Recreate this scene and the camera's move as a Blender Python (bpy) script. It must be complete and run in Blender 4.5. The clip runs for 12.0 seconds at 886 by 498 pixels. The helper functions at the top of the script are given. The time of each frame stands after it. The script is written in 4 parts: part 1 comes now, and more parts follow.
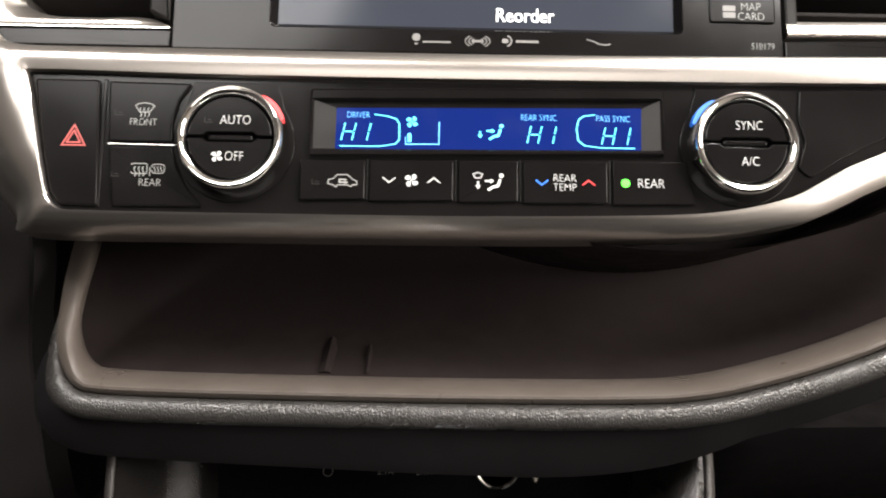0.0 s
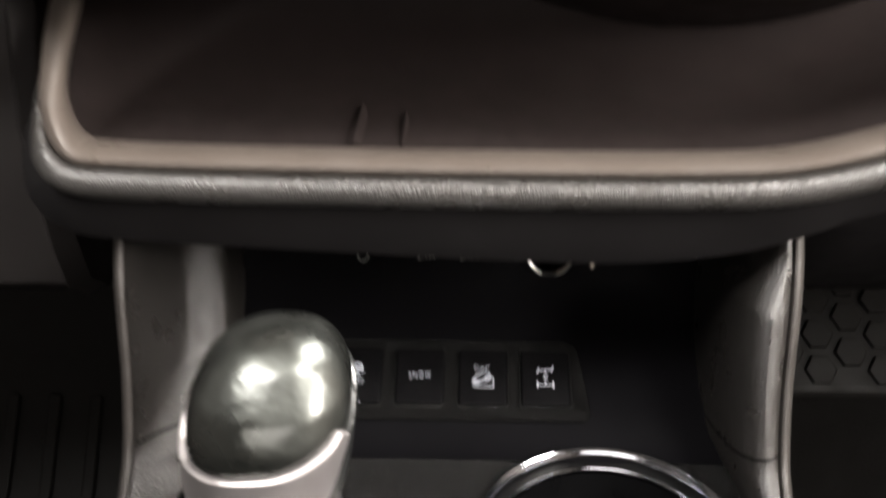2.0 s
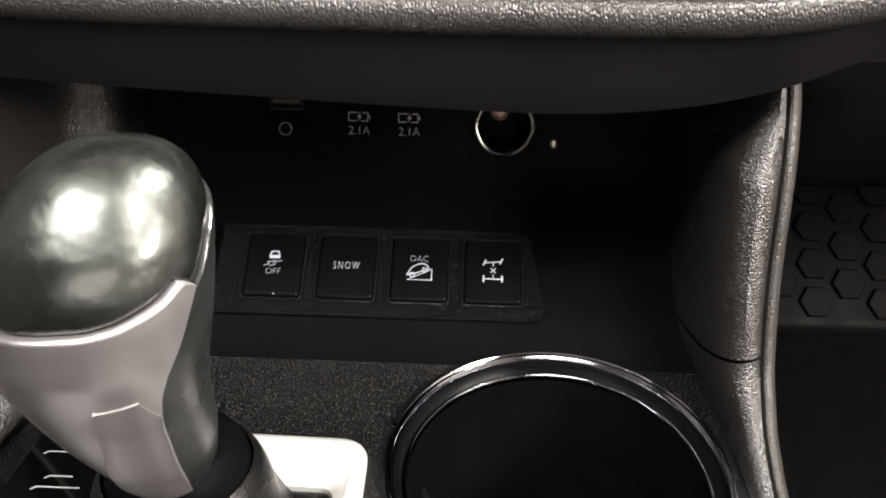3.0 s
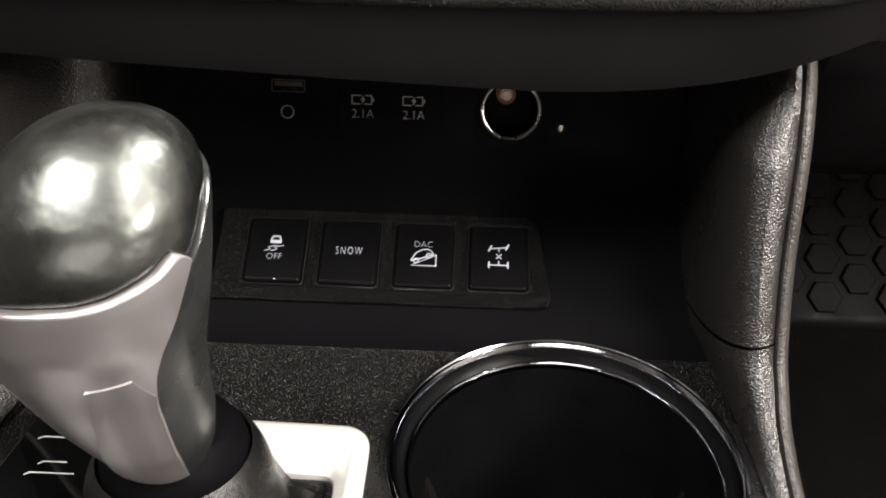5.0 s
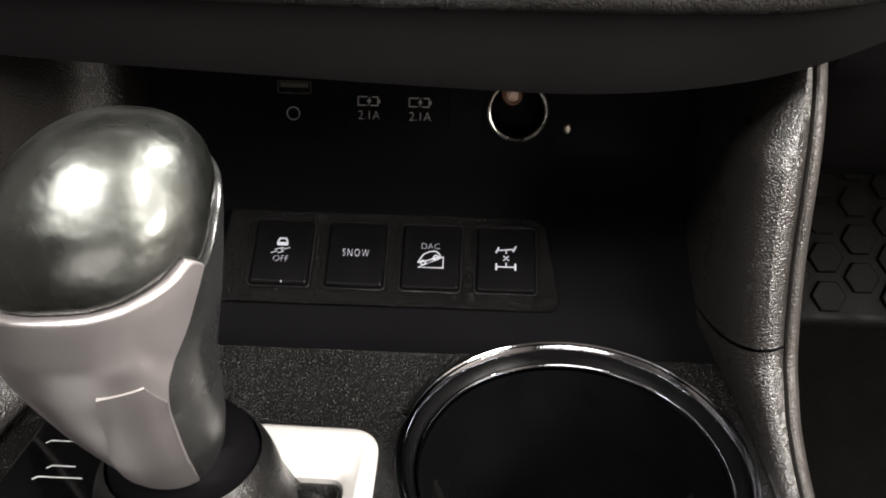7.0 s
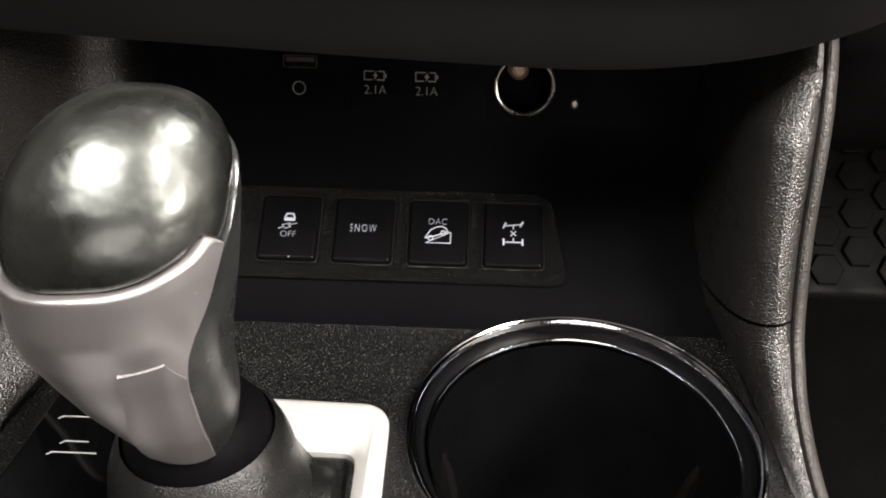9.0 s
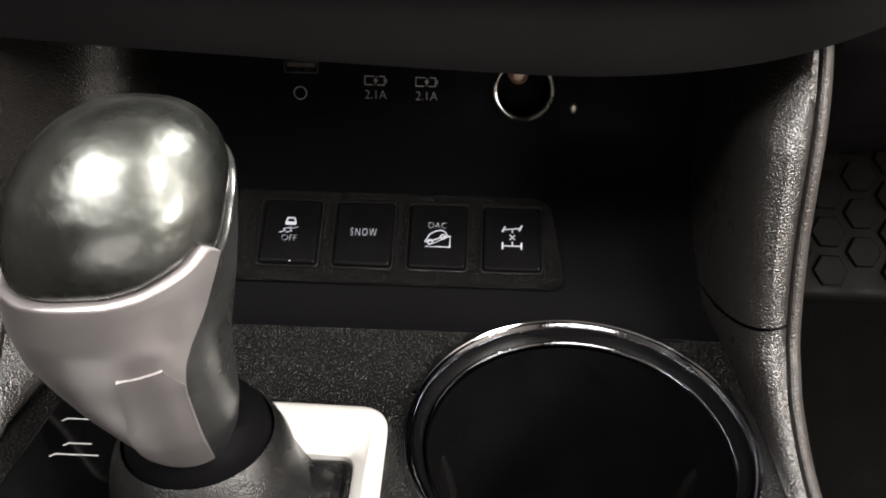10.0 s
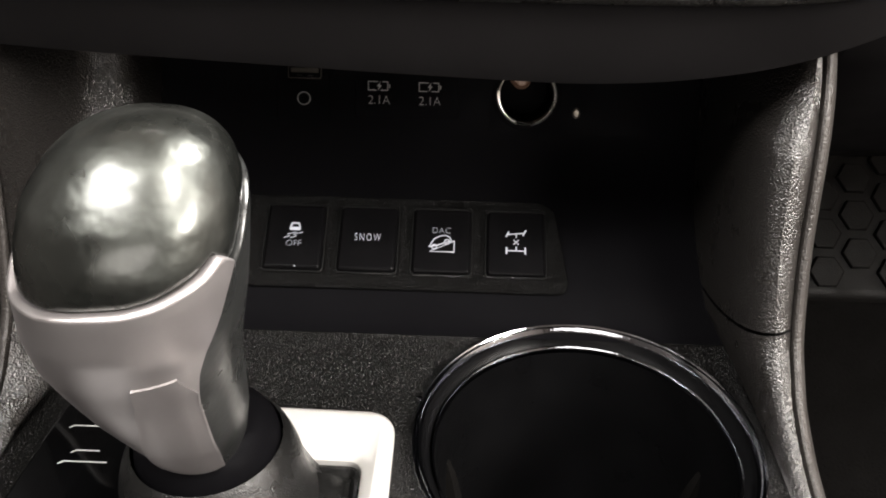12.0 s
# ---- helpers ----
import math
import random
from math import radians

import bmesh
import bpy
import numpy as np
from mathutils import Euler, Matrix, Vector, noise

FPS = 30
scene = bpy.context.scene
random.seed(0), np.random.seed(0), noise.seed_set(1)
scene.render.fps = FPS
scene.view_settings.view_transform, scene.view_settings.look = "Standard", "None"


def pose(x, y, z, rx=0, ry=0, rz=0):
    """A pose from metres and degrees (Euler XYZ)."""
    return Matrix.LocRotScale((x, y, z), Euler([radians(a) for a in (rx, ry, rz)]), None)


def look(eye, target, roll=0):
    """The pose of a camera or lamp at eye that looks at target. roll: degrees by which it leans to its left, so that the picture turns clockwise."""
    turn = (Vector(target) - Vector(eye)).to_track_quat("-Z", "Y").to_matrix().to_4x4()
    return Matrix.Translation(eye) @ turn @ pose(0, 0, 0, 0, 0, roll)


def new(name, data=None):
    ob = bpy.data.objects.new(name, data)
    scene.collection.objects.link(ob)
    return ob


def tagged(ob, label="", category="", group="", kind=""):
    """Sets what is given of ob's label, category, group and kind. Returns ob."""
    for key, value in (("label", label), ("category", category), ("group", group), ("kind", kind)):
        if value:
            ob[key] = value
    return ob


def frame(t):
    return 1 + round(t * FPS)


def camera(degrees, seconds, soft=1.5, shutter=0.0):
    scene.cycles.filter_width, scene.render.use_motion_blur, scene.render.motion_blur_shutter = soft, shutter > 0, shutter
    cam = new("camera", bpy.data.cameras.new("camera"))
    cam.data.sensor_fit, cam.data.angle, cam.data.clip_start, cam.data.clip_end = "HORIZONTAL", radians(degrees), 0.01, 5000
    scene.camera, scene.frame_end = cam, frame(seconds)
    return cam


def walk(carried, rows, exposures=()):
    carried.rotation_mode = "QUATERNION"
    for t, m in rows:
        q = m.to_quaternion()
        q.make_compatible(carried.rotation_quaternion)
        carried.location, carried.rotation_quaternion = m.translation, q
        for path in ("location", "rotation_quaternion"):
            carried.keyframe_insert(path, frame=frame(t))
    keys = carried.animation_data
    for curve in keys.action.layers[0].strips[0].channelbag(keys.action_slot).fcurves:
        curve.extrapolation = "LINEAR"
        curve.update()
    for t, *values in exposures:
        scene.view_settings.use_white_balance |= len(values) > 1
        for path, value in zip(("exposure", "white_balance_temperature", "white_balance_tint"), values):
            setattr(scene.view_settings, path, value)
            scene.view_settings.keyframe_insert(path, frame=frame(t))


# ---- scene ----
cam = camera(54.0, 12.0, soft=1.9, shutter=0.5)
PATH = [
    (0, (-0.001, 0.011, 0.857), (0.037, 1.934, 0.309), 1.2),
    (0.5, (-0.013, 0.01, 0.859), (0.026, 1.928, 0.295), 1.2),
    (1, (-0.015, 0.016, 0.855), (0.021, 1.923, 0.255), 1.2),
    (1.5, (-0.017, 0.021, 0.854), (0.016, 1.879, 0.115), 1.3),
    (1.7, (-0.014, 0.024, 0.853), (0.0, 1.842, 0.018), 1.6),
    (2, (-0.002, 0.056, 0.831), (-0.053, 1.79, -0.164), -0.1),
    (2.2, (0.005, 0.074, 0.799), (-0.043, 1.78, -0.243), 0.6),
    (2.5, (0.012, 0.082, 0.784), (-0.008, 1.775, -0.28), 0.9),
    (3, (0.021, 0.087, 0.778), (-0.027, 1.772, -0.298), 1.0),
    (3.5, (0.019, 0.088, 0.775), (-0.04, 1.773, -0.3), 1.1),
    (5.5, (0.021, 0.09, 0.77), (-0.035, 1.775, -0.307), 1.1),
    (6, (0.021, 0.09, 0.77), (-0.039, 1.775, -0.307), 1.0),
    (6.5, (0.019, 0.091, 0.771), (-0.032, 1.772, -0.31), 1.1),
    (7, (0.018, 0.091, 0.771), (-0.037, 1.773, -0.309), 1.0),
    (9, (0.013, 0.091, 0.772), (-0.023, 1.739, -0.361), 1.3),
    (9.5, (0.016, 0.09, 0.774), (-0.037, 1.735, -0.362), 0.9),
    (10, (0.016, 0.09, 0.775), (-0.039, 1.735, -0.361), 0.9),
    (10.5, (0.012, 0.09, 0.776), (-0.027, 1.736, -0.361), 1.1),
    (11, (0.014, 0.09, 0.776), (-0.034, 1.736, -0.36), 0.9),
    (11.5, (0.013, 0.09, 0.777), (-0.035, 1.734, -0.361), 0.9),
    (12, (0.012, 0.09, 0.777), (-0.026, 1.735, -0.359), 1.1),
]
walk(cam, [(t, look(eye, target, roll)) for t, eye, target, roll in PATH],
     exposures=[(0.0, 0.30), (1.0, 0.27), (1.5, 0.68), (2.1, 0.86), (2.8, 0.84), (3.6, 0.75), (12.0, 0.72)])

# ---- world and lamps ----
world = bpy.data.worlds.new("world")
scene.world = world
world.use_nodes = True
world.node_tree.nodes["Background"].inputs["Color"].default_value = (1.0, 0.93, 0.85, 1)
world.node_tree.nodes["Background"].inputs["Strength"].default_value = 0.02
scene.view_settings.exposure = 0.0


def area_lamp(name, eye, target, width, height, watts, colour):
    data = bpy.data.lights.new(name, "AREA")
    data.shape, data.size, data.size_y, data.energy, data.color = "ELLIPSE", width, height, watts, colour
    ob = new(name, data)
    ob.matrix_world = look(eye, target)
    return ob


area_lamp("left_roof_light", (-0.30, 0.00, 1.44), (-0.05, 0.24, 0.65), 0.52, 0.52, 14.0, (1.0, 0.96, 0.92))
area_lamp("right_front_roof_light", (0.39, 0.50, 1.43), (0.02, 0.26, 0.65), 0.14, 0.42, 27.0, (1.0, 0.96, 0.92))
area_lamp("right_rear_roof_light", (0.33, 0.02, 1.44), (0.02, 0.26, 0.65), 0.20, 0.30, 10.0, (1.0, 0.95, 0.90))
area_lamp("right_window_light", (0.76, -0.10, 1.10), (-0.02, 0.30, 0.68), 0.50, 0.36, 19.0, (1.0, 0.94, 0.88))
# broad soft fill added at the rear; no real source stands there
area_lamp("rear_fill_light", (0.0, -1.22, 1.12), (0.0, 0.30, 0.70), 1.2, 0.40, 5.0, (1.0, 0.93, 0.88))

# ---- materials ----


def material(name, colour, rough=0.5, metal=0.0, grain=0.0, grain_size=1.0, leather=0.0, leather_size=2.0, depth=1.0,
             wear=0.15, emit=None, coat=0.0, ior=1.5, stretch=(1, 1, 1), smudge=0.12, pitted=False):
    """Colour with broad and fine variation, smudges in the gloss, and a bump of fine grain or leather cells (mm)."""
    m = bpy.data.materials.new(name)
    m.use_nodes = True
    nt = m.node_tree
    bsdf = nt.nodes["Principled BSDF"]
    bsdf.inputs["Metallic"].default_value = metal
    bsdf.inputs["Coat Weight"].default_value = coat
    bsdf.inputs["Coat Roughness"].default_value = 0.17
    bsdf.inputs["IOR"].default_value = ior
    coord = nt.nodes.new("ShaderNodeTexCoord")
    mapping = nt.nodes.new("ShaderNodeMapping")
    mapping.inputs["Scale"].default_value = stretch
    nt.links.new(coord.outputs["Object"], mapping.inputs["Vector"])

    def noise_node(scale, detail=3.0):
        n = nt.nodes.new("ShaderNodeTexNoise")
        n.inputs["Scale"].default_value = scale
        n.inputs["Detail"].default_value = detail
        nt.links.new(mapping.outputs["Vector"], n.inputs["Vector"])
        return n.outputs["Fac"]

    def mapped(value, lo, hi):
        r = nt.nodes.new("ShaderNodeMapRange")
        r.inputs["From Min"].default_value, r.inputs["From Max"].default_value = 0.3, 0.7
        r.inputs["To Min"].default_value, r.inputs["To Max"].default_value = lo, hi
        nt.links.new(value, r.inputs["Value"])
        return r.outputs["Result"]

    broad, fine = noise_node(45.0), noise_node(600.0)
    mix = nt.nodes.new("ShaderNodeMix")
    mix.data_type = "RGBA"
    mix.inputs[6].default_value = (*[c * (1 - wear) for c in colour], 1)
    mix.inputs[7].default_value = (*[min(1, c * (1 + wear)) for c in colour], 1)
    add = nt.nodes.new("ShaderNodeMath")
    add.operation = "MULTIPLY_ADD"
    nt.links.new(fine, add.inputs[0])
    add.inputs[1].default_value = 0.4
    nt.links.new(mapped(broad, 0.0, 0.6), add.inputs[2])
    nt.links.new(add.outputs[0], mix.inputs[0])
    nt.links.new(mix.outputs[2], bsdf.inputs["Base Color"])
    nt.links.new(mapped(noise_node(70.0, 6.0), max(0.02, rough - smudge), rough + smudge), bsdf.inputs["Roughness"])
    height = None
    if leather:
        v = nt.nodes.new("ShaderNodeTexVoronoi")
        v.feature = "F1"
        v.inputs["Scale"].default_value = 1000.0 / leather_size
        v.inputs["Randomness"].default_value = 1.0
        warp = nt.nodes.new("ShaderNodeVectorMath")
        warp.operation = "MULTIPLY_ADD"
        wn = nt.nodes.new("ShaderNodeTexNoise")
        wn.inputs["Scale"].default_value = 400.0 / leather_size
        nt.links.new(mapping.outputs["Vector"], wn.inputs["Vector"])
        nt.links.new(wn.outputs["Color"], warp.inputs[0])
        warp.inputs[1].default_value = (0.0012 * leather_size,) * 3
        nt.links.new(mapping.outputs["Vector"], warp.inputs[2])
        nt.links.new(warp.outputs[0], v.inputs["Vector"])
        relief = nt.nodes.new("ShaderNodeMapRange")
        relief.inputs["From Min"].default_value, relief.inputs["From Max"].default_value = 0.0, 0.6 if pitted else 1.0
        relief.inputs["To Min"].default_value, relief.inputs["To Max"].default_value = (0.0, 0.7) if pitted else (1.0, 0.0)
        nt.links.new(v.outputs["Distance"], relief.inputs["Value"])
        b = nt.nodes.new("ShaderNodeBump")
        b.inputs["Strength"].default_value = leather
        b.inputs["Distance"].default_value = 0.00045 * leather_size * depth
        nt.links.new(relief.outputs["Result"], b.inputs["Height"])
        height = b
    if grain:
        b = nt.nodes.new("ShaderNodeBump")
        b.inputs["Strength"].default_value = grain
        b.inputs["Distance"].default_value = 0.0004 * grain_size
        nt.links.new(noise_node(1400.0 / grain_size, 2.0), b.inputs["Height"])
        if height:
            nt.links.new(height.outputs["Normal"], b.inputs["Normal"])
        height = b
    if height:
        nt.links.new(height.outputs["Normal"], bsdf.inputs["Normal"])
    if emit:
        bsdf.inputs["Emission Color"].default_value = (*emit[:3], 1)
        bsdf.inputs["Emission Strength"].default_value = emit[3]
    return m


SILVER = material("satin silver paint", (0.42, 0.39, 0.36), 0.31, 0.95, grain=0.03, grain_size=0.5, wear=0.02, smudge=0.008)
PLATE = material("bright satin aluminium plate", (0.66, 0.65, 0.63), 0.38, 0.35, grain=0.04, grain_size=0.5, wear=0.03, smudge=0.05)
CHROME = material("polished chrome", (0.82, 0.81, 0.79), 0.09, 1.0, wear=0.04, grain=0.03, grain_size=2.0, smudge=0.06)
GLOSS = material("piano black plastic", (0.0042, 0.0038, 0.0038), 0.16, wear=0.2, smudge=0.025, ior=1.20)
SATIN = material("satin black button plastic", (0.0042, 0.0038, 0.0038), 0.18, wear=0.2, ior=1.16, smudge=0.03)
GREYP = material("dark grey moulded plastic", (0.0085, 0.0078, 0.0074), 0.50, ior=1.2, grain=0.12, grain_size=0.7)
GRAINED = material("grained black plastic", (0.0028, 0.0027, 0.0026), 0.17, leather=1.0, leather_size=0.52, depth=3.2, ior=1.31, smudge=0.02, wear=0.08)
SWITCHGRAIN = material("fine grained black switch plate", (0.0026, 0.0025, 0.0025), 0.20, leather=1.0, leather_size=0.46, depth=2.8, ior=1.20, smudge=0.02, wear=0.08)
WALLGRAIN = material("brown black grained side panel", (0.0110, 0.0098, 0.0090), 0.29, ior=1.74, leather=1.0, leather_size=0.60, depth=1.05, smudge=0.03, wear=0.08)
LEATHER = material("soft grained leatherette", (0.028, 0.0265, 0.025), 0.31, ior=1.6, leather=1.0, leather_size=0.9, depth=0.95, grain=0.1, grain_size=0.5, stretch=(1.3, 1, 0.85), pitted=True)
PIPING = material("worn grey soft edging", (0.026, 0.0230, 0.0210), 0.46, leather=0.7, leather_size=0.8, depth=1.0, grain=0.4, grain_size=0.5, wear=0.3)
# tray plastic in two tones: lit for the rim, shaded for the inside
TRAY = material("lit brown grey tray plastic", (0.064, 0.053, 0.0455), 0.38, grain=0.15, grain_size=0.6, wear=0.12)
TRAYIN = material("shaded brown tray plastic", (0.0158, 0.0120, 0.0115), 0.6, grain=0.2, grain_size=0.8, ior=1.2)
MATTE = material("matte black plastic", (0.0165, 0.0150, 0.0147), 0.55, grain=0.2, grain_size=0.6, ior=1.12)
KNOBCAP = material("polished dark green grey knob cap", (0.058, 0.061, 0.056), 0.33, 0.92, grain=0.12, grain_size=8.0, wear=0.35, coat=0.5, smudge=0.15)
KNOBBODY = material("satin silver knob shell", (0.41, 0.385, 0.385), 0.40, 0.88, grain=0.03, grain_size=0.4, wear=0.06, smudge=0.05)
KNOBSIDE = material("dark grey satin knob side", (0.014, 0.0145, 0.0142), 0.30, 0.1, grain=0.05, grain_size=3.0, wear=0.25, ior=1.45)
BOOT = material("black leather gear boot", (0.0055, 0.0055, 0.0054), 0.30, leather=0.5, leather_size=0.5, grain=0.2, grain_size=0.5, ior=1.36)
LINER = material("smooth black rubber liner", (0.0024, 0.0024, 0.0026), 0.35, wear=0.2, ior=1.16)
RUBBER = material("black rubber floor mat", (0.0040, 0.0037, 0.0035), 0.55, grain=0.3, grain_size=2.0, ior=1.2)
# near-black, with the shade of the under-dash recess put into the tone
UNDERDASH = material("black moulded plastic toned for recess shade", (0.0024, 0.0023, 0.0027), 0.5, grain=0.15, grain_size=0.6, ior=1.06)
LOWERFACE = material("matte black lower dash plastic", (0.0085, 0.0080, 0.0083), 0.5, grain=0.15, grain_size=0.6, ior=1.1)
PIANO = material("polished black lacquer", (0.0012, 0.0012, 0.0013), 0.07, smudge=0.03, ior=1.4)
DOORTRIM = material("dark driver door trim", (0.045, 0.040, 0.036), 0.8, grain=0.3, grain_size=2.0)
CARPET = material("dark carpet", (0.0028, 0.0026, 0.0025), 0.95, grain=0.9, grain_size=3.0, ior=1.12)
HEADLINER = material("beige fabric headliner", (0.33, 0.30, 0.27), 0.9, grain=0.6, grain_size=2.0)
TRIMWALL = material("plain beige cabin trim", (0.36, 0.32, 0.285), 0.8, grain=0.3, grain_size=2.0)
REARWALL = material("dark brown rear cabin trim", (0.12, 0.106, 0.094), 0.85, grain=0.3, grain_size=2.0)
WHITEMARK = material("white printed marking", (0.42, 0.42, 0.41), 0.5, emit=(1.0, 0.98, 0.95, 0.13))
GREYMARK = material("dim white printed marking", (0.22, 0.22, 0.21), 0.5, emit=(1.0, 0.98, 0.95, 0.045))
SWITCHCAP = material("dark gloss switch cap", (0.0022, 0.0021, 0.0023), 0.2, wear=0.2, ior=1.15, smudge=0.04)
BEZEL = material("shiny black bezel edge", (0.006, 0.006, 0.006), 0.14, smudge=0.05)
BACKLIT = material("cool white backlit marking", (0.28, 0.29, 0.32), 0.5, emit=(0.82, 0.84, 1.0, 0.105))
# plain grey print, given a faint glow of its own
DIMMARK = material("dull grey printed marking with faint glow", (0.13, 0.125, 0.12), 0.6, emit=(1.0, 0.97, 0.92, 0.012))
REDMARK = material("red backlit hazard marking", (0.30, 0.05, 0.045), 0.5, emit=(1.0, 0.16, 0.13, 0.30))
# painted red and blue marks, brightened by a little added glow
REDPAINT = material("red printed marking with added glow", (0.70, 0.045, 0.05), 0.4, emit=(1.0, 0.05, 0.06, 0.04))
BLUEPAINT = material("blue printed marking with added glow", (0.025, 0.15, 0.62), 0.4, emit=(0.03, 0.2, 0.9, 0.10))
LCDBACK = material("blue lit display glass", (0.002, 0.004, 0.02), 0.14, emit=(0.0032, 0.0185, 0.185, 1.0), wear=0.1, ior=1.25)
LCDMARK = material("cyan lit display segment", (0.1, 0.6, 0.8), 0.3, emit=(0.08, 0.66, 1.0, 1.0), wear=0.05)
LCDTEXT = material("light blue display lettering", (0.1, 0.4, 0.8), 0.3, emit=(0.10, 0.36, 1.0, 0.9), wear=0.05)
GREENLED = material("green lit lamp", (0.05, 0.6, 0.05), 0.3, emit=(0.13, 1.0, 0.05, 1.7))
SCREEN = material("dim lit screen glass", (0.008, 0.009, 0.012), 0.14, emit=(0.62, 0.68, 0.86, 0.078), wear=0.1, ior=1.22, smudge=0.03)
SCREENTEXT = material("white lit screen lettering", (0.8, 0.8, 0.8), 0.3, emit=(1.0, 1.0, 1.0, 0.95))
LCDSIDE = material("grey display surround", (0.011, 0.0103, 0.0098), 0.45, grain=0.1, ior=1.3)
DARKCHROME = material("dark polished chrome", (0.44, 0.45, 0.49), 0.08, 1.0, wear=0.1, grain=0.10, grain_size=1.2, smudge=0.04)
DULLSTEEL = material("dark dull steel", (0.22, 0.20, 0.17), 0.4, 0.9)
# slot metal, much darker than the other steels
USBMETAL = material("brownish dark slot metal", (0.028, 0.024, 0.019), 0.55, 0.3, ior=1.3)
STEEL = material("dull socket steel", (0.66, 0.64, 0.60), 0.28, 1.0)
# a weak orange glow is added so the contact shows in its barrel
COPPER = material("copper socket contact with added glow", (0.17, 0.125, 0.10), 0.45, 0.6, emit=(1.0, 0.50, 0.28, 0.012))

# ---- builders: lengths in millimetres, meshes in metres ----
MM = 0.001


def part(name, bm, mat, parent, label=""):
    bmesh.ops.remove_doubles(bm, verts=bm.verts, dist=0.002)
    bmesh.ops.recalc_face_normals(bm, faces=bm.faces)
    for f in bm.faces:
        f.smooth = len(f.verts) <= 4
    for e in bm.edges:
        if len(e.link_faces) == 2 and (e.calc_face_angle(0.0) > 0.6 or any(len(f.verts) > 4 for f in e.link_faces)):
            e.smooth = False
    bmesh.ops.scale(bm, vec=(MM, MM, MM), verts=bm.verts)
    me = bpy.data.meshes.new(name)
    bm.to_mesh(me)
    bm.free()
    me.materials.append(mat)
    ob = new(name, me)
    ob.parent = parent
    if label:
        ob["label"] = label
    return ob


def thing(name, m, label, category, group="", kind=""):
    ob = new(name)
    ob.empty_display_size = 0.01
    ob.matrix_world = m
    return tagged(ob, label, category, group, kind)


def grid(rows, closed=False, caps=False, bm=None):
    """A skin over rows of points; closed joins each row's ends, caps close the first and last row."""
    bm = bm or bmesh.new()
    vs = [[bm.verts.new(p) for p in row] for row in rows]
    n = len(rows[0])
    for a, b in zip(vs, vs[1:]):
        for i in range(n if closed else n - 1):
            j = (i + 1) % n
            bm.faces.new((a[i], a[j], b[j], b[i]))
    if caps:
        bm.faces.new(vs[0])
        bm.faces.new(vs[-1])
    return bm


def fillet(points, radius, n=5):
    """A closed outline with rounded corners; radius may be one number or one a corner."""
    out = []
    count = len(points)
    for i, p in enumerate(points):
        r = radius[i] if isinstance(radius, (list, tuple)) else radius
        p, a, b = Vector(p), Vector(points[i - 1]), Vector(points[(i + 1) % count])
        if r <= 0:
            out.append((p.x, p.y))
            continue
        u, v = (a - p).normalized(), (b - p).normalized()
        half = u.angle(v) / 2
        d = min(r / math.tan(half), 0.49 * (a - p).length, 0.49 * (b - p).length)
        s, e = p + u * d, p + v * d
        for k in range(n + 1):
            t = k / n
            q = s * (1 - t) ** 2 + p * 2 * t * (1 - t) + e * t ** 2
            out.append((q.x, q.y))
    return out


def box2(x0, y0, x1, y1, r=1.0, n=5):
    return fillet([(x0, y0), (x1, y0), (x1, y1), (x0, y1)], r, n)


def circle(cx, cy, r, n=64, ry=None):
    return [(cx + r * math.cos(2 * math.pi * k / n), cy + (ry or r) * math.sin(2 * math.pi * k / n)) for k in range(n)]


def shrink(outline, d):
    """The outline moved inwards by d."""
    pts = [Vector(p) for p in outline]
    area = sum(a.x * b.y - b.x * a.y for a, b in zip(pts, pts[1:] + pts[:1]))
    sign = 1 if area > 0 else -1
    out = []
    for i, p in enumerate(pts):
        a, b = pts[i - 1], pts[(i + 1) % len(pts)]
        t = (b - a)
        if t.length < 1e-9:
            out.append((p.x, p.y))
            continue
        t.normalize()
        out.append((p.x - sign * t.y * d, p.y + sign * t.x * d))
    return out


def slab(outline, z0, z1, bevel=0.5, bm=None):
    """An upright plate over an outline, with a rounded upper edge."""
    rows = [[(x, y, z0) for x, y in outline], [(x, y, z1 - bevel) for x, y in outline]]
    if bevel:
        for k in (1, 2, 3):
            a = k * math.pi / 6
            rows.append([(x, y, z1 - bevel * (1 - math.sin(a))) for x, y in shrink(outline, bevel * (1 - math.cos(a)))])
    return grid(rows, closed=True, caps=True, bm=bm)


def frame_slab(outer, inner, z0, z1, bevel=0.4, bm=None):
    """A plate with an opening: two outlines of one count."""
    o1, i1 = shrink(outer, bevel), shrink(inner, -bevel)
    rows = [[(x, y, z0) for x, y in outer], [(x, y, z1 - bevel) for x, y in outer], [(x, y, z1) for x, y in o1],
            [(x, y, z1) for x, y in i1], [(x, y, z1 - bevel) for x, y in inner], [(x, y, z0) for x, y in inner]]
    return grid(rows + [rows[0]], closed=True, bm=bm)


def lathe(profile, cx=0.0, cy=0.0, n=96, bm=None):
    """A turned shape from (radius, height) pairs."""
    rows = [[(cx + r * math.cos(2 * math.pi * k / n), cy + r * math.sin(2 * math.pi * k / n), z) for k in range(n)] for r, z in profile]
    return grid(rows, closed=True, bm=bm)


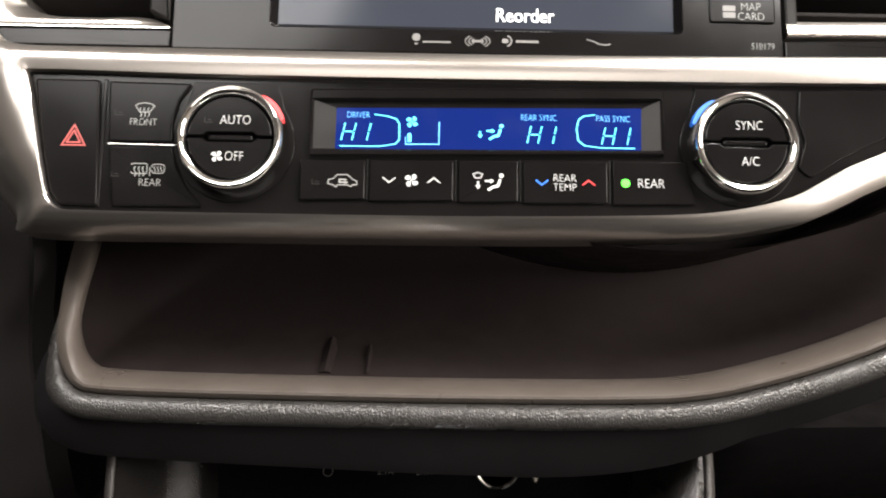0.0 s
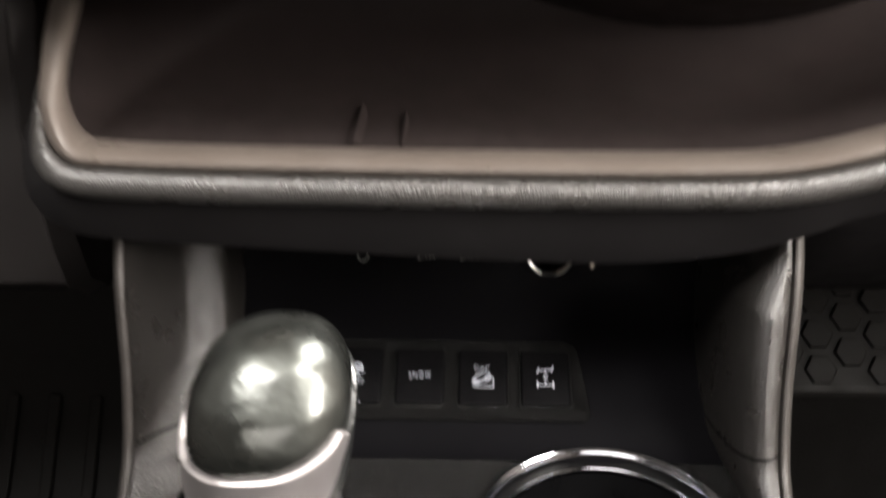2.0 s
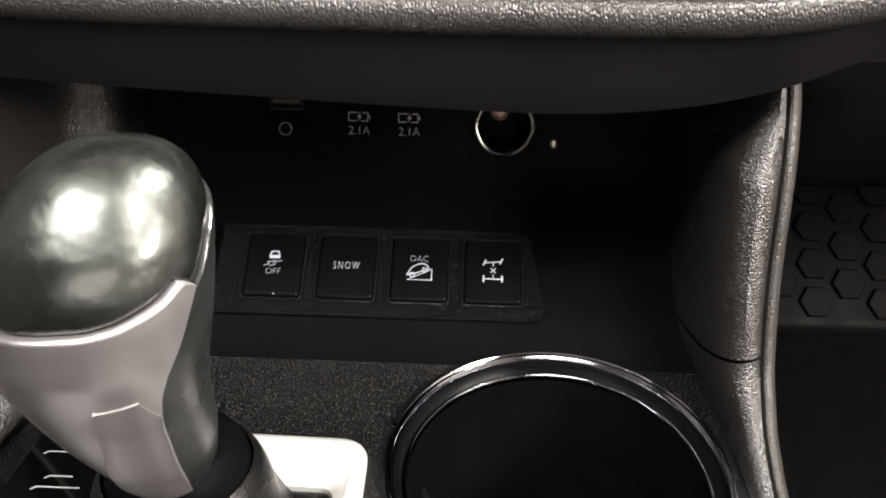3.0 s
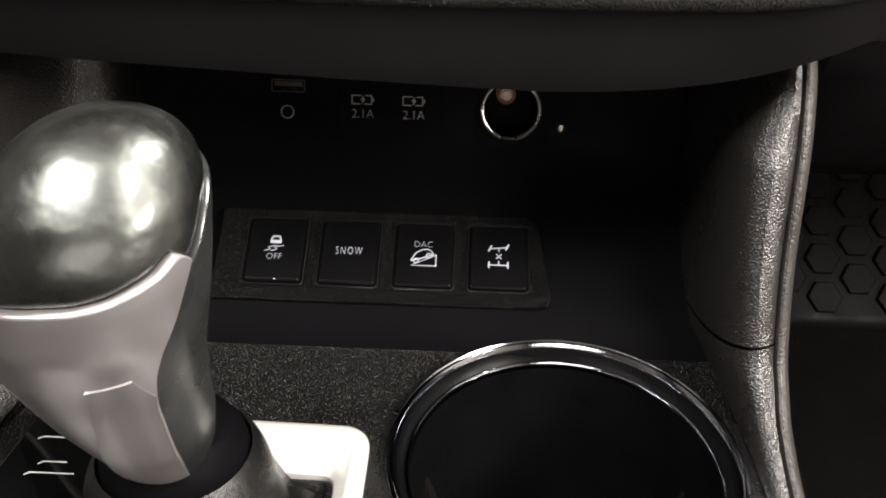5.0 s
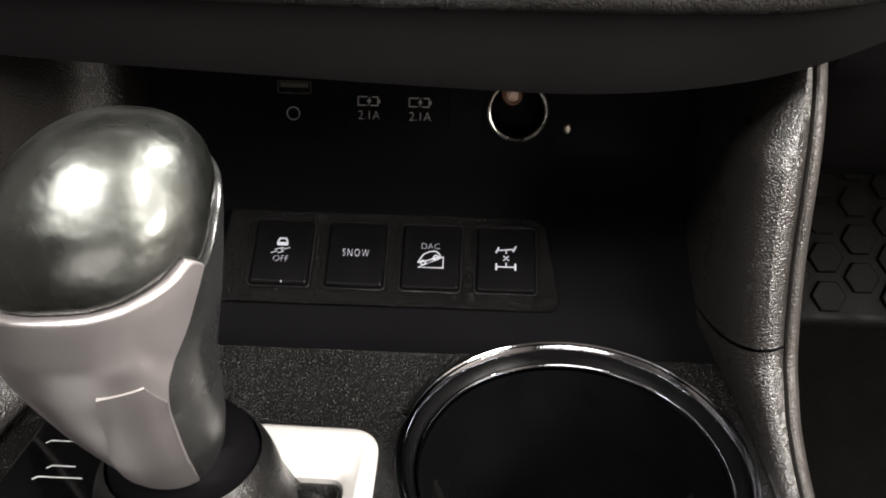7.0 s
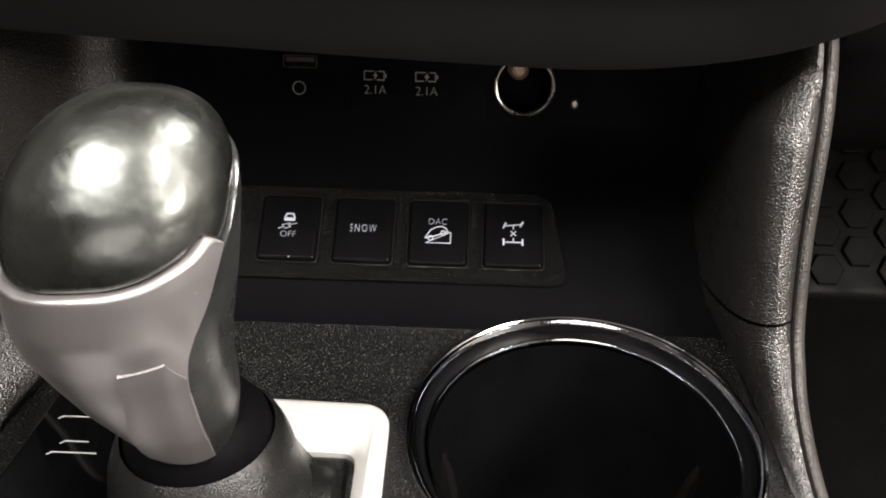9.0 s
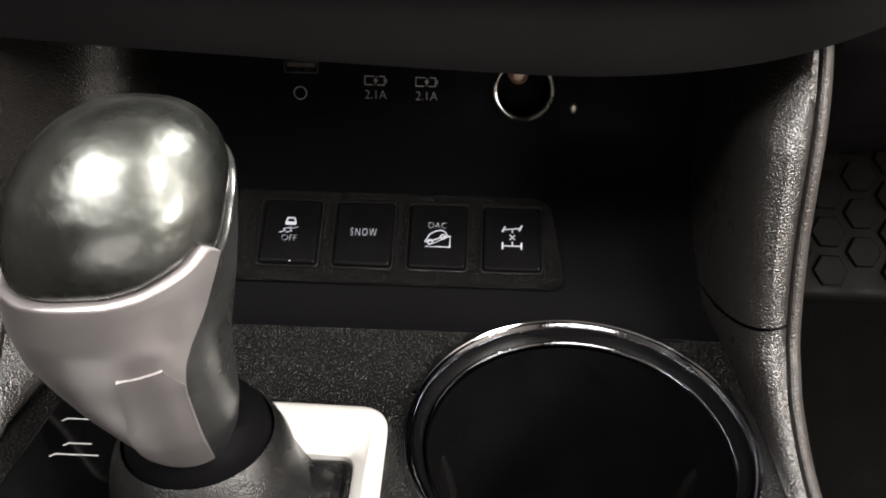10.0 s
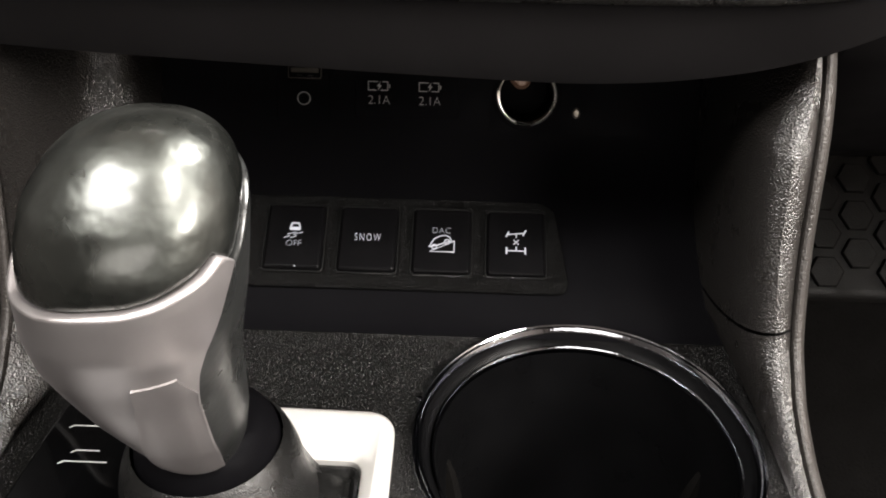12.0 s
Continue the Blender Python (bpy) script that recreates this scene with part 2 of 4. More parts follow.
def stroke(points, width, z=0.0, height=0.12, closed=False, bm=None):
    """A raised line along 2D points."""
    bm = bm or bmesh.new()
    pts = [Vector(p) for p in points]
    n = len(pts)
    left, right = [], []
    for i, p in enumerate(pts):
        a = pts[i - 1] if (i or closed) else p
        b = pts[(i + 1) % n] if (i < n - 1 or closed) else p
        u = (p - a).normalized() if (p - a).length else (b - p).normalized()
        v = (b - p).normalized() if (b - p).length else u
        t = (u + v).normalized() if (u + v).length > 1e-6 else u
        k = min(1.6, 1 / max(0.3, t.dot(u)))
        nrm = Vector((-t.y, t.x)) * width / 2 * k
        left.append(p + nrm)
        right.append(p - nrm)
    rows = []
    for l, r in zip(left, right):
        rows.append([(l.x, l.y, z), (l.x, l.y, z + height), (r.x, r.y, z + height), (r.x, r.y, z)])
    if closed:
        return grid(rows + [rows[0]], closed=True, bm=bm)
    return grid(rows, closed=True, caps=True, bm=bm)


def strokes(lines, width, z=0.0, height=0.12):
    bm = bmesh.new()
    for line in lines:
        stroke(line, width, z, height, bm=bm)
    return bm


def lettering(body, size, x, y, z=0.0, align="CENTER", wide=1.0, slant=0.0, weight=None, height=0.12, spacing=1.0):
    """Raised letters of the built-in font, middle at (x, y), capital height size (mm)."""
    weight = -0.029 * size if weight is None else weight
    cu = bpy.data.curves.new("letters", "FONT")
    cu.body, cu.align_x, cu.align_y = body, align, "CENTER"
    cu.size, cu.shear, cu.offset, cu.extrude, cu.resolution_u = size / 0.69, slant, weight, height / 2, 3
    cu.space_character = spacing
    ob = bpy.data.objects.new("letters", cu)
    me = bpy.data.meshes.new_from_object(ob)
    bm = bmesh.new()
    bm.from_mesh(me)
    bpy.data.objects.remove(ob)
    bpy.data.curves.remove(cu)
    bpy.data.meshes.remove(me)
    bmesh.ops.scale(bm, vec=(wide, 1, 1), verts=bm.verts)
    bmesh.ops.translate(bm, vec=(x, y, z + height / 2), verts=bm.verts)
    return bm


def spline(points, count):
    """count points on a smooth curve through the points, evenly by parameter."""
    pts = [Vector(p) for p in points]
    out = []
    for k in range(count):
        t = k / (count - 1) * (len(pts) - 1)
        i = min(int(t), len(pts) - 2)
        f = t - i
        p0, p1, p2, p3 = pts[max(i - 1, 0)], pts[i], pts[i + 1], pts[min(i + 2, len(pts) - 1)]
        out.append(0.5 * (2 * p1 + (p2 - p0) * f + (2 * p0 - 5 * p1 + 4 * p2 - p3) * f * f + (3 * p1 - p0 - 3 * p2 + p3) * f ** 3))
    return out


def plane_at(y, z, rise):
    """The pose of a working plane across the car: x right, y up the slope, z out of it; rise: degrees from level."""
    return pose(0, y, z, rise, 0, 0)


PANEL = plane_at(0.308, 0.796, 65)
SWITCHES = plane_at(0.338, 0.608, 30)
SOCKETS = plane_at(0.377, 0.640, 70)

# ---- cabin that closes the place ----


def shell(name, x0, y0, z0, x1, y1, z1, mat, label, category):
    bm = bmesh.new()
    bmesh.ops.create_cube(bm, size=1.0)
    bmesh.ops.scale(bm, vec=((x1 - x0) * 1000, (y1 - y0) * 1000, (z1 - z0) * 1000), verts=bm.verts)
    bmesh.ops.translate(bm, vec=((x0 + x1) * 500, (y0 + y1) * 500, (z0 + z1) * 500), verts=bm.verts)
    return tagged(part(name, bm, mat, None), label, category, kind="structure")


shell("floor", -0.80, -1.30, 0.24, 0.80, 1.05, 0.26, CARPET, "dark carpeted cabin floor", "floor")
shell("ceiling", -0.80, -1.30, 1.46, 0.80, 1.05, 1.48, HEADLINER, "beige fabric headliner above the seats", "ceiling")
shell("wall_left", -0.82, -1.30, 0.24, -0.80, 1.05, 1.48, DOORTRIM, "plain dark cabin side wall", "wall")
shell("wall_right", 0.80, -1.30, 0.24, 0.82, 1.05, 1.48, TRIMWALL, "plain beige cabin side wall", "wall")
shell("wall_rear", -0.82, -1.32, 0.24, 0.82, -1.30, 1.48, REARWALL, "dark brown rear cabin wall", "wall")
shell("wall_front", -0.82, 1.05, 0.24, 0.82, 1.07, 1.48, TRIMWALL, "plain beige bulkhead wall", "wall")

# ---- dashboard ----
dashboard = thing("dashboard", pose(0, 0, 0), "dark soft-touch car dashboard with satin silver surround and open tray", "dashboard")


def on_panel(points):
    """Points (a, b, c) of the panel plane, in mm, as cabin points in mm."""
    m = Matrix.Scale(1000, 4) @ PANEL @ Matrix.Scale(MM, 4)
    return [tuple(m @ Vector(p)) for p in points]


# silver surround of the climate controls: opening edge
OPENING = [(-141.4, 38.3), (-85, 37.6), (4, 37.5), (88, 38.0), (163, 38.8), (203, 39.4), (208, 37.0), (186, 26.0), (161, 14.0), (147, 8.2),
           (136.5, 2.3), (126.3, -3.0), (110.8, -7.2), (92, -9.7), (57, -10.9), (4.5, -11.7), (-82, -11.8), (-121, -11.6), (-127.5, -11.0),
           (-131, -7.0), (-134.2, 4.7), (-138.2, 22.8), (-141.2, 35.4)]


def densify(loop, k=4):
    pts = [Vector(p) for p in loop]
    n, out = len(pts), []
    for i in range(n):
        p0, p1, p2, p3 = pts[i - 1], pts[i], pts[(i + 1) % n], pts[(i + 2) % n]
        for s in range(k):
            f = s / k
            tight = 0.5 if (p2 - p1).length < 60 else 0.25
            m1, m2 = (p2 - p0) * tight, (p3 - p1) * tight
            m1 = m1 * min(1, (p2 - p1).length / max(m1.length, 1e-6))
            m2 = m2 * min(1, (p2 - p1).length / max(m2.length, 1e-6))
            out.append(p1 * (2 * f ** 3 - 3 * f * f + 1) + m1 * (f ** 3 - 2 * f * f + f) + p2 * (3 * f * f - 2 * f ** 3) + m2 * (f ** 3 - f * f))
    return out


inner_loop = densify(OPENING)
# outer edges: along the top and up beside the vent, down the rolling left side, along the bottom to the right tip
TOP_EDGE = [(214, 51.5), (164, 50.4), (88, 49.1), (4, 48.4), (-86, 48.6), (-128, 48.6), (-142, 48.7), (-149, 49.3), (-153.4, 51.0), (-156.6, 54.0), (-158.6, 57.6), (-159.9, 61), (-161.6, 66), (-164.6, 78), (-167.4, 100), (-169.6, 124)]
LEFT_EDGE = [(-206, 124), (-200, 95), (-194, 72), (-189, 58), (-184, 46), (-179, 36), (-173.5, 24), (-168, 10), (-163, -2), (-158, -10)]
LOW_EDGE = [(-158, -10), (-151, -15.0), (-142, -17.6), (-128, -18.4), (-82, -18.4), (4.5, -18.2), (58, -17.6), (94, -16.8), (114, -14.4), (131, -11.2), (142, -6.8), (154, -0.8), (168, 5.4), (194, 17.8), (222, 40)]


def along(points, n):
    """n points at even steps of length along a line of points."""
    p = np.array(points, float)
    d = np.concatenate([[0], np.cumsum(np.hypot(*np.diff(p, axis=0).T))])
    at = np.linspace(0, d[-1], n)
    return np.stack([np.interp(at, d, p[:, 0]), np.interp(at, d, p[:, 1])], 1)


def smooth_line(points, n=240):
    return along([tuple(q)[:2] for q in spline([(x, y, 0) for x, y in points], n)], n)


def off_line(p, line):
    """Distance from the points p to a line of points."""
    a, b = line[:-1], line[1:]
    ab = b - a
    t = np.clip(((p[:, None] - a) * ab).sum(-1) / (ab ** 2).sum(-1), 0, 1)
    return np.hypot(*np.moveaxis(p[:, None] - (a + t[..., None] * ab), -1, 0)).min(1)


top_line, left_line, low_line = smooth_line(TOP_EDGE), smooth_line(LEFT_EDGE), smooth_line(LOW_EDGE)
whole = np.array([tuple(q) for q in inner_loop])
whole_edge = np.concatenate([whole, whole[:1]])


def nearest(line, x, y):
    return int(np.argmin(np.hypot(line[:, 0] - x, line[:, 1] - y)))


def stretch_of(x0, y0, x1, y1):
    """The opening's edge from one point on to another, clockwise from the top left."""
    a, b = nearest(whole, x0, y0), nearest(whole, x1, y1)
    return np.concatenate([whole[a:], whole[:b + 1]]) if b < a else whole[a:b + 1]


t0, t1, k0, k1 = nearest(top_line, -128, 48.6), nearest(left_line, -173, 22), nearest(low_line, 194, 17.8), nearest(low_line, -123, -18.4)
t2, l2 = nearest(top_line, -158.6, 57.6), nearest(left_line, -186.5, 52)
ACROSS = 64
ring_pairs = [
    (stretch_of(-128, 38.2, 203, 39.4), top_line[:t0 + 1][::-1], 110),
    (stretch_of(203, 39.4, 186, 26), np.concatenate([[top_line[0]], low_line[k0:][::-1]]), 24),
    (stretch_of(186, 26, -121, -11.6), low_line[k1:k0 + 1][::-1], 110),
    (stretch_of(-121, -11.6, -131, -7), low_line[:k1 + 1][::-1], 36),
    (stretch_of(-131, -7, -140, 30), left_line[t1:][::-1], 36),
    (stretch_of(-140, 30, -141.3, 36), left_line[l2:t1 + 1][::-1], 30),
    (stretch_of(-141.3, 36, -139.5, 38.3), np.array([left_line[l2], top_line[t2]]), ACROSS),
    (stretch_of(-139.5, 38.3, -128, 38.2), top_line[t0:t2 + 1][::-1], 40)]
ring_in = np.concatenate([along(i, n)[:-1] for i, o, n in ring_pairs])
ring_out = np.concatenate([along(o, n)[:-1] for i, o, n in ring_pairs])


def surround_height(p, u=1.0):
    """Height of the silver skin: rolled top edge, long roll to the left, slanting lower leg."""
    top = np.interp(off_line(p, top_line), [0, 0.6, 1.5, 2.6, 4.0, 5.6, 7.5], [5.4, 3.9, 2.6, 1.5, 0.6, 0.15, 0.0])
    left = 27.0 * np.clip((29.0 - off_line(p, left_line)) / 29.0, 0, 1) ** 1.9 * (1 + 0.5 * np.clip((22 - p[:, 1]) / 28, 0, 1))
    low = np.interp(off_line(p, low_line), [0, 0.7, 2.0, 3.5, 4.2, 6.0, 8.0, 10], [12.0, 9.6, 6.7, 4.4, 3.6, 1.8, 0.5, 0.0])
    low *= 1 - 0.72 * np.clip((p[:, 0] - 50) / 80, 0, 1)
    inner = 1.5 * np.clip((6.5 - off_line(p, whole_edge)) / 6.5, 0, 1) ** 1.7
    return 3.0 - (top ** 2 + left ** 2 + low ** 2) ** 0.5 - inner * np.clip((p[:, 1] - 24) / 8, 0.12, 1) - 0.5 * (u < 0.001)


def skin(p, u=1.0, sink=0.0):
    return on_panel([(x, y, c - sink) for (x, y), c in zip(p, surround_height(p, u))])


rows = [on_panel([(x, y, -3.0) for x, y in ring_in])]
for u in (0.0, 0.015, 0.05, 0.1, 0.18, 0.27, 0.36, 0.45, 0.53, 0.6, 0.67, 0.74, 0.8, 0.86, 0.91, 0.95, 0.98, 1.0):
    rows.append(skin(ring_in + (ring_out - ring_in) * u, u))
bm = grid(rows, closed=True)
# the flank goes on upwards beside the vent
beside_vent = along(top_line[t2:], 40)
beside_door = along(left_line[:l2 + 1][::-1], 40)
across = np.linspace(0, 1, ACROSS)[:, None]
grid([skin(o + (i - o) * across) for o, i in zip(beside_door, beside_vent)], bm=bm)
# edges turned under
cut = len(ring_out) - 39 - (ACROSS - 1)
for edge in (np.concatenate([ring_out[cut + ACROSS - 1:], ring_out[:cut + 1]]), beside_vent, beside_door):
    grid([skin(edge), skin(edge, sink=14.0)], bm=bm)
bmesh.ops.remove_doubles(bm, verts=bm.verts, dist=0.01)
bmesh.ops.recalc_face_normals(bm, faces=bm.faces)
part("silver_surround", bm, SILVER, dashboard, "satin silver surround framing the controls and the vent")

# open tray: seam line of the lip, (x, y, z) left to right
LIP = [(-143.5, 338, 768), (-142.5, 324, 752), (-139.4, 310.5, 736.6), (-133.5, 301.9, 726.6), (-126.9, 299.0, 720.3), (-118.6, 297.9, 718.6), (-92.4, 297.7, 717.6),
       (-51.9, 297.5, 717.1), (5.8, 297.3, 716.7), (70.6, 297.5, 717.0), (101.6, 298.3, 718.9), (130.0, 301.2, 724.6), (154.2, 304.2, 731.4),
       (172, 307.0, 737.5), (200, 312, 748), (235, 319, 763)]
lip = spline(LIP, 150)


def lip_rows(offsets, taper=0.0, widen=0.0, lean=0.0):
    """Rows that follow the lip; each offset is (inwards, forwards, up) with inwards square to the lip in its plane; taper thins them up the short leg."""
    out = []
    for inwards, forward, up in offsets:
        row = []
        for i, p in enumerate(lip):
            a, b = lip[max(i - 1, 0)], lip[min(i + 1, len(lip) - 1)]
            s = Vector((0, -0.906, 0.4226)).cross((b - a).normalized()).normalized()
            k = max(0.04, min(1.0, (taper - p.z) / (taper - 724 if taper > 740 else 12))) if taper and p.x < 0 else 1.0
            away = lean * (5.5 - inwards * k) * max(0.0, min(1.0, (p.z - 721) / 20)) + 10 * lean * max(0.0, min(1.0, (p.z - 730) / 34)) ** 1.5 if p.x < 0 else 0.0
            broad = 1 + widen * max(0.0, min(1.0, (p.z - 719) / 34)) ** 0.8 if p.x < 0 and inwards > 0 else 1.0
            row.append(p + s * inwards * k * broad + Vector((0, 0.5 * max(0.0, inwards) * (broad - 1) + forward * max(k, 0.25) + (1 - k) * 6.0 + away, up)))
        out.append(row)
    return out


part("tray_rim", grid(lip_rows([(-1.0, 4.0, 0), (0.0, 2.2, 0), (1.4, 0.8, 0), (2.9, -0.6, 0), (4.0, -0.8, 0), (4.8, 0.2, 0), (5.3, 2.0, 0), (5.5, 4.6, 0), (5.3, 7.6, 0), (4.7, 11.0, 0), (3.6, 15.0, 0), (2.0, 19.0, 0),
                                (0.0, 23.0, 0), (-2.6, 27.0, 0)], widen=1.0, lean=1.3)), TRAY, dashboard, "warm grey rolled rim of the tray")
# bowl takes the darker tone, which holds the shade inside the tray
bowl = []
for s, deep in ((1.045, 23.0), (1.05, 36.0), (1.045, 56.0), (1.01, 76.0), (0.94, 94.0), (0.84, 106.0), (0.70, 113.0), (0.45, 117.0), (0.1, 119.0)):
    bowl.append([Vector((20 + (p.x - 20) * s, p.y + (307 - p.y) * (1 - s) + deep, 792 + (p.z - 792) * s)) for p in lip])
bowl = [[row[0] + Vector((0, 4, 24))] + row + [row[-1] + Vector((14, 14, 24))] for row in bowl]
part("tray_lining", grid(bowl), TRAYIN, dashboard, "lining of the open tray, inner shade in its brown")
for x0, x1, y0, y1, h in ((-43.2, -38.6, 331, 364, 1.2), (-25.0, -23.4, 331, 358, 0.7)):
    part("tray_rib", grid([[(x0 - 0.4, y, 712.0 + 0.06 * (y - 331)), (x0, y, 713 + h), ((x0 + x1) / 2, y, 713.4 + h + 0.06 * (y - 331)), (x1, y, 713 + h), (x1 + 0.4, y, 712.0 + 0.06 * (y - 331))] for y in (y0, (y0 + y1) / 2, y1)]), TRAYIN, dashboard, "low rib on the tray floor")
part("padded_lip", grid(lip_rows([(-0.8, 3.2, 0), (-0.1, 1.2, 0), (0.0, -0.4, 0), (-0.4, -1.4, 0), (-1.4, -2.0, 0), (-3.2, -1.9, 0), (-5.4, -1.0, 0), (-7.6, 0.6, 0), (-9.6, 2.8, 0), (-11.3, 6.0, 0), (-12.6, 10.0, 0)], 742.0, lean=1.3)), LEATHER, dashboard,
     "black grained leatherette lip below the tray")
face = lip_rows([(-11.2, 7.0, 0), (-14, 9.2, 0), (-19, 12.0, 0), (-26, 16.6, 0), (-34.0, 22.0, 0), (-38.0, 25.4, 0), (-39.6, 30.0, 0), (-40.0, 60.0, 0), (-40.0, 110, 0)], 731.0, lean=1.3)
face = [[p + Vector((0, 0, (min(5.0, max(0.0, 35 - p.x) * 0.034) + min(11.0, max(0.0, p.x - 40) ** 2 * 0.0016)) * min(1.0, k / 4))) for p in row] for k, row in enumerate(face)]
part("lower_face", grid(face), LOWERFACE, dashboard,
     "matte black lower face under the lip")
part("tray_roof", grid([on_panel([(x, -20.5 + max(0, (x - 90) * 0.0027 * (x - 90)), -12), ]) + on_panel([(x, -14.0 + max(0, (x - 90) * 0.0027 * (x - 90)), -125)]) for x in range(-160, 231, 10)]), TRAYIN, dashboard, "underside above the tray, in the shaded tray brown")
# knee panels beside the tray
rows = []
for y, z in ((345, 905), (345, 850), (343, 800), (336, 750), (326, 715), (326, 690), (327, 665), (331, 645), (346, 632), (400, 622), (640, 600)):
    rows.append([(x, y + 14 + 4 * math.cos((x + 150) / 60), z) for x in (-420, -360, -300, -250, -215, -190, -178, -170, -166, -163)] + [(-160, y + 14, z), (-154, y + 22, z), (-152.5, y + 60, z)])
part("knee_panel", grid(rows), MATTE, dashboard, "matte black knee panel under the steering column")
rows = []
for y, z in ((338, 688), (346, 674), (366, 650), (392, 622), (410, 608), (440, 602), (640, 598)):
    rows.append([(116, y + 40, z + 2), (119, y + 6, z), (126, y, z)] + [(x, y - 0.02 * (x - 126), z + 0.03 * (x - 126)) for x in (150, 190, 240, 320, 420, 500)])
part("glovebox_panel", grid(rows), LOWERFACE, dashboard, "matte black panel over the passenger footwell")
part("dash_top", grid([[(x, y, z) for x in (-480, -200, 0, 200, 480)] for y, z in ((352, 893), (356, 905), (364, 912), (420, 918), (560, 910), (900, 880), (1040, 860), (1040, 700))]), GREYP, dashboard,
     "dark grey upper dashboard pad")

# ---- start button on the knee panel ----
start = thing("start_button", pose(-0.1805, 0.3165, 0.786, 78, 0, 12), "round black start button with a shiny dark ring", "button")
part("ring", lathe([(19.5, -10), (20.0, -1), (19.6, 0.8), (18.6, 1.4), (17.6, 0.8), (17.2, -4)]), BEZEL, start, "thin shiny dark ring")
part("cap", lathe([(17.0, -6), (16.8, -1.6), (15.8, -1.0), (8, -1.4), (0.01, -1.6)]), GLOSS, start)

# ---- head unit above the silver surround ----
head_unit = thing("head_unit", PANEL, "gloss black infotainment unit with a dim lit touch screen", "car radio")
outer = box2(-93.2, 48.0, 127.0, 150.0, 1.5)
opening = box2(-58.0, 57.4, 90.0, 138.0, 2.0)
part("fascia", frame_slab(outer, opening, -14, -1.2, 0.6), GLOSS, head_unit, "gloss black fascia with fine scratches")
part("screen_bevel", grid([[(x, y, -1.8) for x, y in opening], [(x, y, -4.6) for x, y in shrink(opening, 2.0)]], closed=True), GLOSS, head_unit, "gloss bevelled screen edge")
screen = part("screen", slab(shrink(opening, 1.2), -8.0, -4.6, 0.0), SCREEN, head_unit, "dim blue-grey lit touch screen")
part("screen_text", lettering("Reorder", 5.2, 33.5, 64.2, -4.5, wide=0.84, weight=0.02), SCREENTEXT, screen, "white word on the screen")
card = part("card_slot_cover", slab(box2(100.2, 61.6, 124.2, 84, 1.5), -3, -0.4, 0.6), SATIN, head_unit, "satin black map card cover")
part("card_text", lettering("MAP", 3.0, 115.2, 67.6, -0.35, wide=0.88), GREYMARK, card)
part("card_text", lettering("CARD", 3.0, 115.2, 63.9, -0.35, wide=0.85), GREYMARK, card)
bm = bmesh.new()
for k in range(2):
    slab(box2(105 + 0.0, 63.4 + 2.6 * k, 109.6, 65.5 + 2.6 * k, 0.2, 1), -0.4, -0.25, 0, bm)
part("card_symbol", bm, DIMMARK, card)
part("unit_number", lettering("510179", 2.5, 119.4, 52.9, -1.15, wide=0.80), GREYMARK, head_unit, "small white printed number")
bm = stroke([(-5.8 + 1.2 * math.cos(a * 0.5), 54.0 + 1.1 * math.sin(a * 0.5)) for a in range(13)], 0.7, -1.2, closed=False)
slab(circle(-5.8, 53.9, 1.2, 16), -1.2, -1.05, 0, bm)
slab(box2(-6.4, 51.2, -5.2, 51.9, 0.2, 1), -1.2, -1.05, 0, bm)
slab(box2(-3.6, 52.0, 6.6, 52.6, 0.25, 2), -1.2, -1.05, 0, bm)
part("emblem", bm, DIMMARK, head_unit, "plain pale emblem shapes")
bm = bmesh.new()
for s in (-1, 1):
    for r in (2.0, 3.2, 4.4):
        stroke([(16.2 + s * (r * math.cos(a / 6 * 0.9)), 52.9 + r * 0.55 * math.sin(a / 6 * 0.9)) for a in range(-6, 7)], 0.35, -1.2, bm=bm)
slab(box2(14.2, 52.5, 18.2, 53.3, 0.3, 2), -1.2, -1.05, 0, bm)
part("emblem", bm, DIMMARK, head_unit, "plain pale emblem shapes")
bm = stroke([(26.4 + 2.0 * math.cos(a / 6), 53.2 + 2.0 * math.sin(a / 6)) for a in range(-8, 9)], 0.5, -1.2)
slab(box2(25.0, 52.4, 27.2, 54.0, 0.4, 2), -1.2, -1.05, 0, bm)
slab(box2(30.0, 52.6, 38.2, 53.5, 0.3, 2), -1.2, -1.05, 0, bm)
part("emblem", bm, DIMMARK, head_unit, "plain pale emblem shapes")
part("scratch", stroke([(55.5, 54.4), (58, 53.7), (60, 52.7), (62, 52.4), (64.2, 52.8)], 0.45, -1.22, 0.06), DIMMARK, head_unit, "pale scratch in the gloss")

# ---- side vents ----


